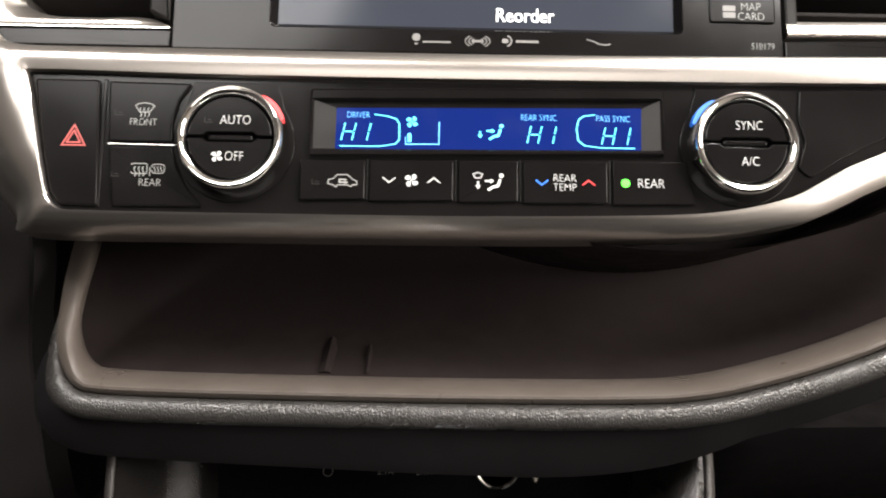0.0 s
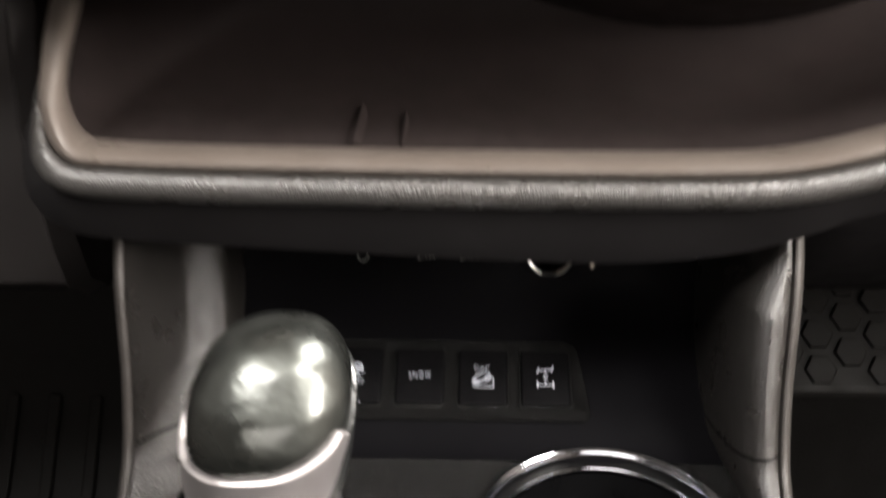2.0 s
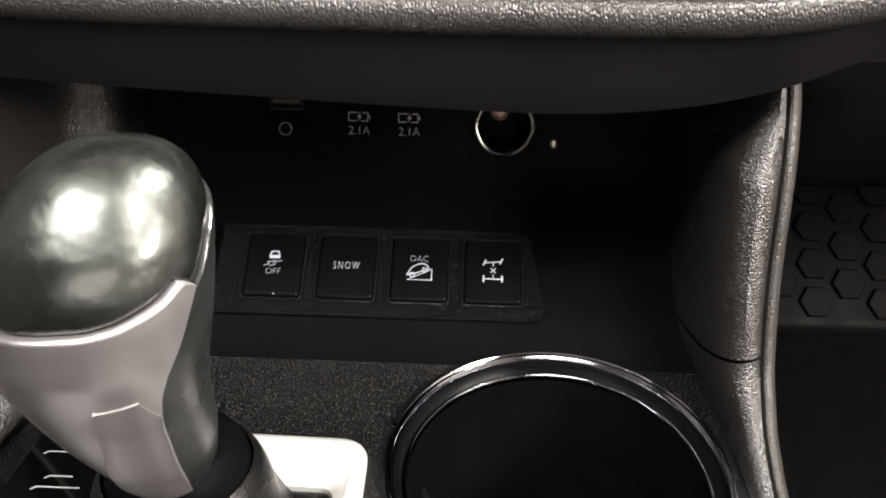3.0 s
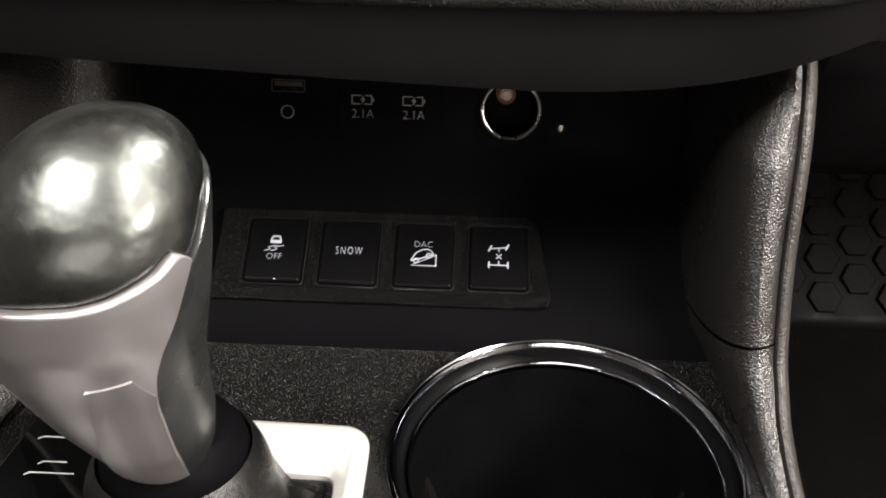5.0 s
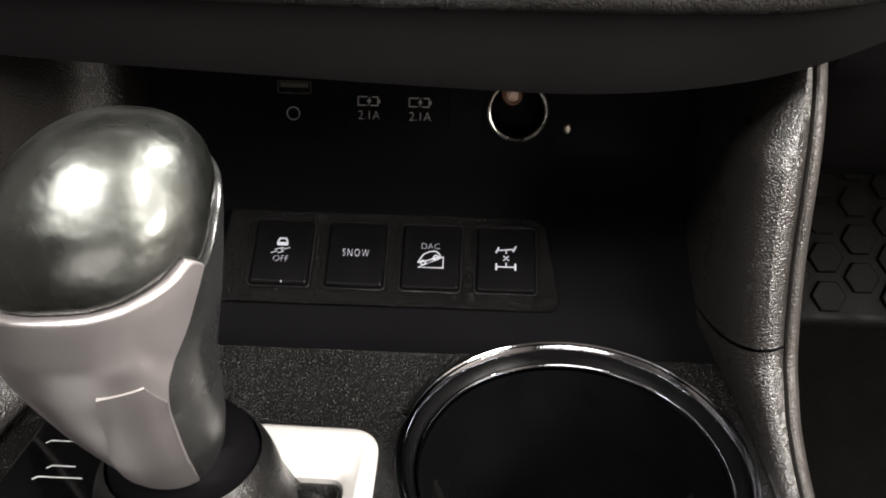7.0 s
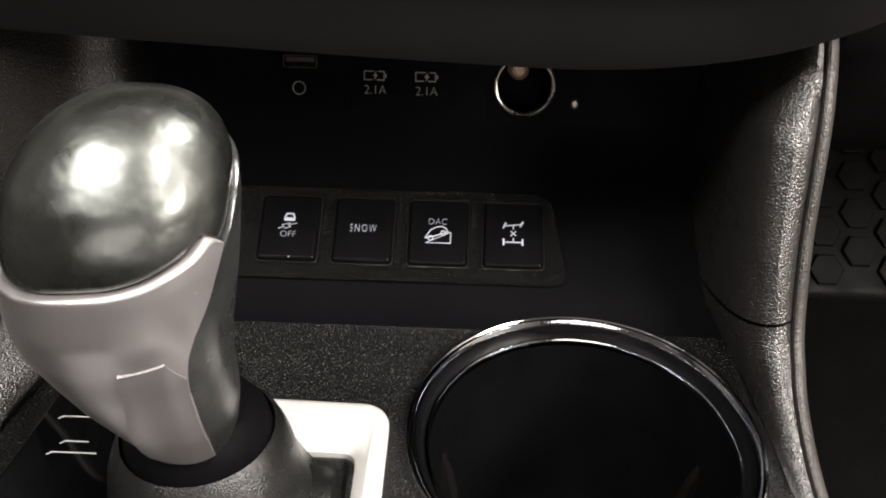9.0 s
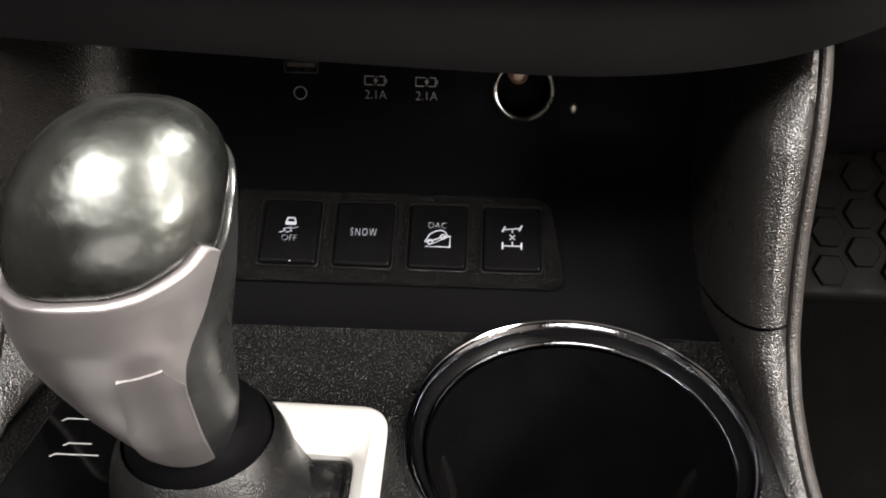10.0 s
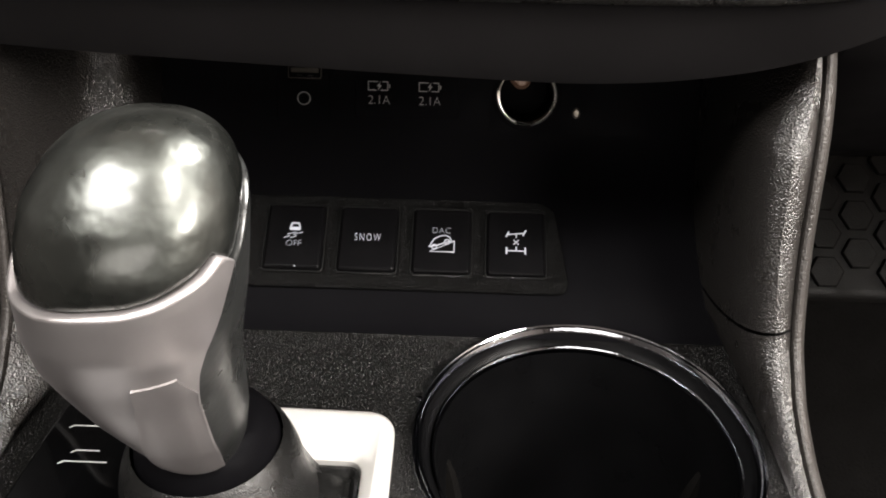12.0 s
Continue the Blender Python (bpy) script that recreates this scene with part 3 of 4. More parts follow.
def side_vent(x0, x1, slope, label):
    vent = thing("air_vent", PANEL, label, "air vent")
    part("lower_strip", slab(fillet([(x0, 48.6), (x1, 48.6 + slope), (x1, 56.2 + slope), (x0, 55.8)], 0.6, 2), -14, -1.6, 0.8), GLOSS, vent, "dark grey strip below the vent")
    rows = []
    for x in np.linspace(x0 + 0.5, x1 - 0.5, 24):
        s = 56.6 + slope * (x - x0) / (x1 - x0)
        k = 1.0 + (0.9 * max(0.0, (-118 - x) / 32) ** 1.5 if x < 0 else 0.0)
        rows.append([(x, s, -6), (x, s + 0.2, -0.6), (x, s + 1.0, 0.6), (x, s + 4.0 * k, 0.2), (x, s + 6.6 * k, -2.6), (x, s + 8.0 * k, -9), (x, s + 8.4 * k, -24)])
    part("chrome_frame", grid(rows), SILVER, vent, "bright silver lower frame")
    part("back", slab(box2(min(x0, x1), 60, max(x0, x1), 130, 1, 2), -45, -40, 0), MATTE, vent)
    for k in range(4):
        part("slat", slab(box2(min(x0, x1) + 3, 70 + 12 * k, max(x0, x1) - 3, 71.6 + 12 * k, 0.4, 2), -36, -12, 0.5), MATTE, vent)
    part("side_post", slab(box2(*((x0 - 10, 58, x0 - 0.4, 130) if x1 < x0 else (x0 + 0.4, 58, x0 + 5, 130)), 0.8, 2), -20, -1.0, 1.0), GLOSS if x1 < x0 else GREYP, vent)
    return vent


vent = thing("air_vent", PANEL, "air vent with a scooped silver frame beside the driver", "air vent")
part("lower_strip", slab(fillet([(-93.8, 48.9), (-156.4, 48.9), (-158.2, 55.3), (-93.9, 55.5)], [0.5, 6.0, 0.6, 0.5], 6), -14, -2.4, 0.6), GLOSS, vent, "gloss dark strip below the vent")
part("strip_line", strokes([[(-157.6, 55.75), (-94.1, 55.95)]], 0.45, -3.0, 1.4), STEEL, vent, "thin bright line above the strip")
scoop_out = spline([(-94.0, 56.4), (-112, 56.3), (-130, 56.2), (-149, 56.2), (-157.4, 56.4), (-158.8, 58.4), (-160.6, 64.0), (-164, 78), (-167, 100), (-169, 124)], 72)
scoop_in = spline([(-94.0, 57.4), (-102.4, 61.7), (-118, 61.4), (-132, 61.6), (-140, 62.4), (-144.8, 64.0), (-148.4, 66.8), (-152.6, 78), (-155.5, 100), (-157, 124)], 72)
rows = []
for u, c in ((0.0, -8.0), (0.0, -2.4), (0.05, -1.8), (0.25, -1.5), (0.45, -1.8), (0.6, -2.6), (0.8, -4.6), (1.0, -7.6), (1.02, -11.0), (1.04, -30.0)):
    rows.append([(*(o + (i - o) * u), c) for o, i in zip(scoop_out, scoop_in)])
part("silver_frame", grid(rows), SILVER, vent, "bright scooped silver frame")
part("back", slab(box2(-160, 58, -92, 130, 1, 2), -45, -40, 0), MATTE, vent)
for k in range(4):
    part("slat", slab(box2(-151, 72 + 12 * k, -97, 73.6 + 12 * k, 0.4, 2), -36, -12, 0.5), MATTE, vent)
part("side_post", slab(fillet([(-101.8, 62.4), (-94.2, 58.2), (-94.2, 130), (-101.8, 130)], 0.6, 2), -20, -1.6, 1.0), GREYP, vent, "dark grey side post")
side_vent(127.6, 230.0, 1.6, "air vent with silver frame beside the passenger")
# ---- climate control panel ----
climate = thing("climate_panel", PANEL, "gloss black climate control panel with blue display and two dials", "climate control")
fascia_outline = [tuple(p) for p in inner_loop]
part("fascia", slab([(p[0], p[1]) for p in shrink(fascia_outline, -0.4)], -12.0, -1.6, 0.0), GLOSS, climate, "gloss black control fascia")


def led_slot(parent, x, y, z):
    part("indicator", strokes([[(x - 1.4, y + 0.8), (x - 1.4, y - 0.8), (x + 1.4, y - 0.8)], [(x - 0.4, y + 0.1), (x + 1.0, y + 0.1)]], 0.2, z, 0.08), LCDSIDE, parent)


def wavy(x, y, h, w=0.45, n=9):
    return [(x + w * math.sin(2 * math.pi * k / (n - 1)), y + h * (k / (n - 1) - 0.5)) for k in range(n)]


hazard = part("hazard_button", slab(fillet([(-139.4, 35.6), (-116.6, 35.6), (-114.6, -9.8), (-127.4, -9.6), (-131.0, -5.4), (-134.4, 8.0)], [1.2, 1.6, 1.2, 2.4, 3, 6], 4), -2.2, -0.1, 0.9), SATIN, climate,
              "tall satin black hazard button")
for size, width in ((4.6, 0.55), (2.7, 0.55)):
    pts = [(-124.2 + size * math.cos(math.radians(a)), 14.0 + size * 1.05 * math.sin(math.radians(a))) for a in (90, 210, 330)]
    part("triangle", stroke(pts, width, -0.1, 0.12, closed=True), REDMARK, hazard, "red lit warning triangle")
part("divider", slab(box2(-115.6, -10, -114.2, 36, 0.4, 2), -2.2, -0.9, 0.4), GLOSS, climate)

front = part("front_defrost_button", slab(fillet([(-113.6, 35.2), (-84.0, 34.8), (-88.4, 28.5), (-90.4, 20), (-90.0, 12.9), (-112.4, 13.1)], [1, 1, 4, 4, 1, 1], 4), -2.2, -0.2, 0.8), SATIN, climate, "satin black windscreen defrost button")
part("button_text", lettering("FRONT", 2.55, -100.6, 20.2, -0.2, wide=0.80), GREYMARK, front)
lines = [[(-103.6, 26.2), (-102.6, 26.9), (-100.4, 27.3), (-98.1, 26.9), (-97.0, 26.2), (-98.6, 23.9), (-102.1, 23.9), (-103.6, 26.2)]] + [wavy(-101.7 + 1.35 * k, 23.9, 3.4, 0.28) for k in range(3)]
part("button_icon", strokes(lines, 0.26, -0.2), GREYMARK, front)
led_slot(front, -109.2, 23.6, -0.2)
rear = part("rear_defrost_button", slab(fillet([(-112.4, 11.9), (-90.2, 11.7), (-88.0, 4), (-84.0, -3), (-78, -9.6), (-109.5, -9.8)], [1, 1, 4, 4, 1, 1], 4), -2.2, -0.2, 0.8), SATIN, climate, "satin black rear defrost button")
part("button_text", lettering("REAR", 2.7, -97.0, -1.4, -0.2, wide=0.86), GREYMARK, rear)
lines = [box2(-103.6, 1.8, -98.2, 5.4, 0.6, 2)] + [wavy(-102.3 + 1.4 * k, 2.6, 3.6, 0.3) for k in range(3)] + [box2(-96.6, 2.0, -92.2, 5.2, 1.2, 3)] + [wavy(-95.5 + 1.1 * k, 3.4, 2.0, 0.25) for k in range(3)] + [[(-97.2, 1.0), (-97.2, 4.2)]]
part("button_icon", strokes([l + ([l[0]] if len(l) > 10 and l[0][0] != l[-1][0] and len(l) % 9 else []) for l in lines], 0.26, -0.2), GREYMARK, rear)
led_slot(rear, -109.0, 1.6, -0.2)
part("button_gap_line", stroke([(-112.6, 12.5), (-89.6, 12.3)], 0.3, -0.9, 0.4), STEEL, climate, "thin bright line between buttons")


def dial(cx, cy, upper, lower, arc, colour, fan):
    """A turning ring with two half-round push buttons in it."""
    m = Matrix.Translation((cx * MM, cy * MM, 0))
    d = new("temperature_dial")
    d.parent = climate
    d.matrix_basis = m
    tagged(d, "chrome-ringed temperature dial with two half-round buttons")
    base = [(21.2 * math.cos(math.radians(a)), 21.2 * math.sin(math.radians(a))) for a in range(-216, 37, 6)]
    base += [(16.4, 16.2), (15.4, 19.0), (15.0, 21.9), (-15.0, 21.9), (-15.4, 19.0), (-16.4, 16.2)]
    part("dial_base", slab(base, -2.0, -0.9, 0.35), SATIN, d, "black dial base flaring towards the top")
    part("ring", lathe([(18.5, -1.0), (18.4, 4.0), (18.15, 6.4), (17.7, 7.7), (17.1, 8.3), (16.3, 8.2), (15.5, 7.5), (14.9, 6.4), (14.7, 3.0)]), CHROME, d, "polished chrome turning ring")
    gap = 0.35
    for s, word in ((1, upper), (-1, lower)):
        rim = [(14.5 * math.cos(a), s * 14.5 * math.sin(a)) for a in np.linspace(math.asin(gap / 14.5), math.pi - math.asin(gap / 14.5), 40)]
        notch = [(-9.2, s * gap), (-7.8, s * 1.6), (7.8, s * 1.6), (9.2, s * gap)]
        outline = rim + notch
        half = part("half_button", slab(outline, 2.0, 6.4, 0.6), SATIN, d, "satin black half-round button")
        dx = 1.8 if fan else 1.2
        part("button_text", lettering(word, 3.3, dx, 5.9 if s > 0 else -6.9, 6.4, wide=0.80), WHITEMARK, half)
        if fan and s < 0:
            part("button_icon", fan_shape(-4.0, -6.9, 2.1, 6.4), WHITEMARK, half)
        if fan and s > 0:
            led_slot(half, -7.4, 5.9, 6.4)
    part("finger_bar", slab(box2(-7.8, -1.15, 7.8, 1.15, 1.1, 4), 2.0, 5.6, 0.8), GLOSS, d, "narrow raised bar between the buttons")
    a0, a1 = arc
    sweep = [math.radians(a) for a in np.linspace(a0, a1, 18)]
    outer_arc = [((18.5 + 1.3 * math.sin(math.pi * k / 17) ** 0.5) * math.cos(a), (18.5 + 1.3 * math.sin(math.pi * k / 17) ** 0.5) * math.sin(a)) for k, a in enumerate(sweep)]
    inner_arc = [(18.4 * math.cos(a), 18.4 * math.sin(a)) for a in reversed(sweep)]
    part("temperature_mark", slab(outer_arc + inner_arc, -0.5, 3.0, 0), colour, d, "coloured temperature mark")
    return d


def fan_shape(cx, cy, r, z, height=0.12):
    """Four swept blades with gaps between them, round a small hub."""
    bm = bmesh.new()
    blade = [(0.16, -0.10), (0.30, -0.34), (0.62, -0.46), (0.90, -0.30), (1.0, 0.04), (0.84, 0.24), (0.56, 0.22), (0.34, 0.10)]
    for k in range(4):
        a = math.radians(62 + 90 * k)
        ca, sa = math.cos(a), math.sin(a)
        slab([(cx + r * (x * ca - y * sa), cy + r * (x * sa + y * ca)) for x, y in blade], z, z + height, 0, bm)
    slab(circle(cx, cy, 0.15 * r, 10), z, z + height, 0, bm)
    return bm


dial(-68.8, 13.6, "AUTO", "OFF", (22, 60), REDPAINT, True)
dial(109.0, 14.9, "SYNC", "A/C", (120, 158), BLUEPAINT, False)

# display
display = new("display")
display.parent = climate
tagged(display, "blue lit climate display behind black glass")
well_out = fillet([(-42.5, 8.9), (82.4, 11.3), (82.4, 35.6), (-42.5, 33.6)], 1.0, 3)
well_in = fillet([(-41.2, 11.8), (81.0, 13.2), (81.0, 31.4), (-41.2, 29.4)], 0.6, 3)
part("hood", frame_slab(well_out, well_in, -3.0, 0.6, 0.7), GLOSS, display, "gloss black hood round the display")
glass = part("glass", slab(fillet([(-33.6, 12.2), (74.2, 13.2), (74.6, 28.8), (-33.4, 27.0)], 0.5, 2), -2.4, -1.0, 0.0), LCDBACK, display, "deep blue lit display glass")
part("side_cheek", grid([[(-41.2, 29.4, 0.2), (-33.4, 27.0, -0.9)], [(-41.2, 11.8, 0.2), (-33.6, 12.2, -0.9)]]), LCDSIDE, display, "grey sloping cheek of the display")
part("side_cheek", grid([[(74.6, 28.6, -0.9), (81.0, 31.4, 0.2)], [(74.2, 13.2, -0.9), (81.0, 13.2, 0.2)]]), LCDSIDE, display, "grey sloping cheek of the display")
for word, x, y in (("DRIVER", -25.7, 24.5), ("REAR SYNC", 38.0, 24.6), ("PASS SYNC", 64.4, 24.7)):
    part("display_text", lettering(word, 2.3, x, y, -1.0, wide=0.75, height=0.05), LCDTEXT, glass)
for x in (-25.9, 39.6, 66.0):
    lines = []
    y, h, sl = 18.5, 3.1, 0.22

    def seg(px, py, qx, qy, x=x, y=y, sl=sl):
        return [(x + px + sl * py, y + py), (x + qx + sl * qy, y + qy)]

    lines += [seg(-5.0, 0.3, -5.0, h), seg(-5.0, -h, -5.0, -0.3), seg(-1.2, 0.3, -1.2, h), seg(-1.2, -h, -1.2, -0.3), seg(-4.5, 0, -1.7, 0), seg(4.0, 0.3, 4.0, h), seg(4.0, -h, 4.0, -0.3)]
    for line in lines:
        part("display_segment", strokes([line], 0.42, -1.0, 0.05), LCDMARK, glass)
right_arc = [(-20.0, 24.9), (-15.5, 24.3), (-12.4, 23.4), (-11.2, 21.6), (-11.2, 15.8), (-12.6, 14.2), (-18, 13.3), (-32.0, 13.2)]
part("display_bracket", strokes([right_arc[1:6]], 0.46, -1.0, 0.05), LCDMARK, glass)
part("display_bracket", strokes([right_arc[:2], right_arc[5:]], 0.34, -1.0, 0.05), LCDMARK, glass)
left_arc = [(58.0, 26.2), (54.0, 25.6), (52.2, 24.2), (51.4, 21.0), (52.0, 16.6), (54.2, 14.8), (60, 14.1), (72, 14.1)]
part("display_bracket", strokes([left_arc[1:6]], 0.46, -1.0, 0.05), LCDMARK, glass)
part("display_bracket", strokes([left_arc[:2], left_arc[5:]], 0.34, -1.0, 0.05), LCDMARK, glass)
part("display_fan", fan_shape(-6.8, 22.4, 2.2, -1.0, 0.05), LCDMARK, glass)
part("display_gauge", strokes([[(-8.9, 17.0), (-8.9, 14.2), (2.8, 14.4), (2.8, 22.6)]], 0.34, -1.0, 0.05), LCDTEXT, glass)
part("display_gauge", slab(box2(-8.2, 15.0, -7.0, 18.2, 0.2, 1), -1.0, -0.95, 0), LCDMARK, glass)


def airflow_icon(cx, cy, s, z, height=0.12, defrost=False):
    """Two arrows beside a bent bar with a dot over it."""
    bm = bmesh.new()
    for pts, w in (([(-0.4, -2.6), (1.8, -1.2), (3.6, -0.9), (4.6, 2.0)], 1.1), ([(-1.6, 1.2), (1.0, 1.2)], 0.8), ([(-4.4, 1.0), (-4.4, -0.9)], 0.8)):
        stroke([(cx + s * x, cy + s * y) for x, y in pts], w * s, z, height, bm=bm)
    slab([(cx + s * x, cy + s * y) for x, y in ((0.6, 2.3), (0.6, 0.1), (2.1, 1.2))], z, z + height, 0, bm)
    slab([(cx + s * x, cy + s * y) for x, y in ((-5.5, -0.6), (-3.3, -0.6), (-4.4, -2.2))], z, z + height, 0, bm)
    slab(circle(cx + s * 5.0, cy + s * 3.5, s * 0.95, 12), z, z + height, 0, bm)
    if defrost:
        stroke([(cx + s * x, cy + s * y) for x, y in ((-6.4, 4.0), (-4.6, 4.7), (-2.6, 4.0), (-3.4, 2.4), (-5.6, 2.4))], 0.42 * s, z, height, closed=True, bm=bm)
    return bm


part("display_airflow", airflow_icon(20.8, 18.6, 0.80, -1.0, 0.05), LCDMARK, glass)

# lower row of buttons


def row_button(x0, x1, label, right_cut=0.0):
    y0 = 8.1 + 0.012 * (x0 + 45)
    out = fillet([(x0 + 0.5, -6.6), (x1 - 0.5 + right_cut, -6.0), (x1 - 0.5, y0), (x0 + 0.5, y0 - 0.2)], 0.6, 3)
    return part("function_button", slab(out, -2.2, -0.1, 0.6), SATIN, climate, label)


b = row_button(-46.0, -22.2, "air recirculation button")
car = [(-35.6, -0.6), (-35.4, 0.8), (-33.6, 1.2), (-32.4, 2.6), (-28.8, 2.6), (-27.0, 1.0), (-25.6, 0.4), (-25.6, -0.9), (-27, -0.9), (-27.6, -1.7), (-28.6, -1.0), (-32.2, -1.0), (-32.8, -1.8), (-33.8, -1.0)]
bm = stroke(car, 0.30, -0.1, closed=True)
stroke([(-29.2, 0.9), (-31.6, 0.9), (-31.6, -0.1), (-29.6, -0.1)], 0.5, -0.1, bm=bm)
slab([(-29.9, 0.6), (-29.9, -0.8), (-28.6, -0.1)], -0.1, 0.02, 0, bm)
part("button_icon", bm, GREYMARK, b)
led_slot(b, -39.6, 0.0, -0.1)
b = row_button(-21.9, 8.6, "fan speed button")
part("button_icon", fan_shape(-6.6, 1.0, 2.5, -0.1), WHITEMARK, b)
part("button_icon", strokes([[(-16.6, 1.9), (-14.4, 0.1), (-12.2, 1.9)]], 0.4, -0.1), WHITEMARK, b)
part("button_icon", strokes([[(-1.0, 0.2), (1.2, 2.0), (3.4, 0.2)]], 0.4, -0.1), WHITEMARK, b)
b = row_button(9.2, 31.2, "airflow mode button")
part("button_icon", airflow_icon(20.4, 0.2, 0.86, -0.1, defrost=True), WHITEMARK, b)
b = row_button(31.8, 62.6, "rear temperature button")
part("button_text", lettering("REAR", 2.7, 46.9, 2.6, -0.1, wide=0.90), WHITEMARK, b)
part("button_text", lettering("TEMP", 2.7, 46.9, -0.7, -0.1, wide=0.90), WHITEMARK, b)
part("button_icon", strokes([[(36.7, 1.9), (38.9, 0.2), (41.1, 1.9)]], 0.46, -0.1), BLUEPAINT, b, "blue arrow")
part("button_icon", strokes([[(53.1, 0.3), (55.3, 2.0), (57.5, 0.3)]], 0.46, -0.1), REDPAINT, b, "red arrow")
b = row_button(63.2, 90.4, "rear climate button with a green lamp", 3.0)
part("button_text", lettering("REAR", 3.3, 77.2, 1.1, -0.1, wide=0.86), WHITEMARK, b)
part("green_lamp", slab(circle(68.2, 1.2, 1.5, 24), -0.1, 0.15, 0.1), GREENLED, b, "glowing green lamp")
for x in (-22.05, 8.9, 31.5, 62.9):
    part("button_gap_line", stroke([(x, 8.8 + 0.01 * x), (x, -5.8)], 0.22, -1.4, 0.5), LCDSIDE, climate)

# plain side panel right of the dial
part("side_panel", slab(fillet([(131.5, 36.6), (206, 38.6), (186, 26.8), (161, 19.2), (145, 11.4), (134, 4.0), (129.6, 8.0), (132.6, 17), (130.6, 27)], [1, 1, 6, 8, 8, 3, 3, 6, 4], 4), -2.2, -0.6, 0.6), SATIN, climate,
     "smooth dark grey panel beside the dial")

# ---- centre console ----
console = thing("center_console", pose(0, 0, 0), "grained black centre console between the footwells", "console")

# side cheeks: outer edge and inner foot, from the dash down to the rear (right side; x is mirrored for the left one)
EDGE = [(110.6, 346, 706), (109.4, 323, 692), (108.4, 307.5, 672), (108.2, 296.5, 638), (109.0, 288.0, 615), (109.0, 280.4, 606), (109.0, 270.4, 598), (109.0, 250.5, 590.5), (110, 222, 586), (112, 150, 582)]
FOOT = [(98, 392, 704), (97, 388, 692), (96, 382, 664), (95.4, 368, 628), (94.5, 340, 597.5), (96.5, 318, 594.5), (100.5, 293, 591.5), (103.6, 262, 589.5), (105, 222, 586.5), (107, 150, 582.5)]


def cheek(side):
    shift = 0.0 if side > 0 else -10.5
    e = [Vector((side * p.x + (shift if side < 0 else 0) * 1.0, p.y, p.z)) for p in spline(EDGE, 181)]
    f = [Vector((side * p.x + shift + (16 * max(0.0, min(1.0, (p.z - 590) / 8)) if side < 0 else 0.0), p.y, p.z)) for p in spline(FOOT, 181)]

    turn = spline([(0, 0, 0), (0.06, 0.34, 0), (0.17, 0.58, 0), (0.31, 0.67, 0), (0.52, 0.69, 0), (0.66, 0.76, 0), (0.74, 0.95, 0), (0.78, 1.3, 0)], 61)

    def rows_of(i0, i1):
        rows = []
        for k in range(i0, i1 + 1):
            a, b = e[k], f[k]
            out = Vector((side, 0, 0))
            row = [a + out * 0.5 + Vector((0, 2.0, -4)), a + out * 0.2 + Vector((0, 0.2, -0.6)), a]
            for t in ((0.02, 0.05, 0.1, 0.16, 0.24, 0.33, 0.43, 0.56, 0.7, 0.84, 1.0) if side > 0 else np.linspace(0.05, 1.0, 20)):
                p = a.lerp(b, t)
                p.z = a.z + (b.z - a.z) * (1 - (1 - t) ** 1.7)
                bulge = math.sin(math.pi * t ** 0.52) * 0.17 * (b - a).length * max(0.1, min(1.0, (698 - a.z) / 34))
                q = p + Vector((-side * bulge * 0.75, -bulge * 0.9, bulge * 0.3))
                if side < 0:
                    # the driver's side runs straight in, then turns to face the cabin
                    high = max(0.0, min(1.0, (a.z - 600) / 26))
                    x, y = turn[round(t * 60)][:2]
                    low = Vector((a.x + (b.x - a.x) * math.sin(math.pi / 2 * min(1.0, t / 0.8)), a.y + (b.y - a.y) * t ** 2.2, p.z))
                    q = low.lerp(Vector((a.x + (b.x - a.x) * x, a.y + (b.y - a.y) * y, p.z)), high)
                row.append(q)
            rows.append(row)
        return rows

    split = 79
    part("side_panel", grid(rows_of(0, split)), WALLGRAIN, console, "grained dark side panel")
    part("rear_side_panel", grid(rows_of(split + 1, 180)), WALLGRAIN, console, "grained dark rear side panel")
    part("seam_groove", grid([[p + Vector((side * 1.2, 1.2, -0.8)) for p in row] for row in rows_of(split - 1, split + 3)]), LINER, console, "dark seam groove")
    # rounded edging outside the seam, then the outer skin down to the floor
    rows = []
    for k, a in enumerate(e):
        t = (e[min(k + 1, 180)] - e[max(k - 1, 0)]).normalized()
        out = Vector((side, 0, 0))
        up = out.cross(t).normalized()
        up = up if up.z > 0 or up.y < 0 else -up
        if up.dot(Vector((0, -0.5, 0.8))) < 0:
            up = -up
        rows.append([a + out * 0.7 - up * 3.0, a + out * 0.8 - up * 0.4, a + out * 1.1 + up * 0.4, a + out * 1.8 + up * 0.7, a + out * 2.8 + up * 0.5, a + out * 3.9 - up * 0.5, a + out * 5.0 - up * 2.2, a + out * 5.8 - up * 5.0, a + out * 6.2 - up * 9.0])
    part("edging", grid(rows), PIPING, console, "worn grey soft edging")
    rows = []
    for a in e:
        rows.append([a + Vector((side * 5.7, 4.0, -6)), a + Vector((side * 6.6, 20, -30)), Vector((a.x + side * 10, a.y + 40, 450)), Vector((a.x + side * 10, a.y + 40, 262))])
    part("outer_skin", grid(rows), MATTE, console, "matte black outer console side")


cheek(1)
cheek(-1)


def deck_height(x, y):
    """Height of the console top: nearly level, rising gently towards the switches."""
    return 588.6 + max(0.0, y - 262) * 0.035 + max(0.0, y - 313) * 0.5 - max(0.0, 250 - y) * 0.04


CUP = (50.2, 265.5)
CUP_R = 49.8
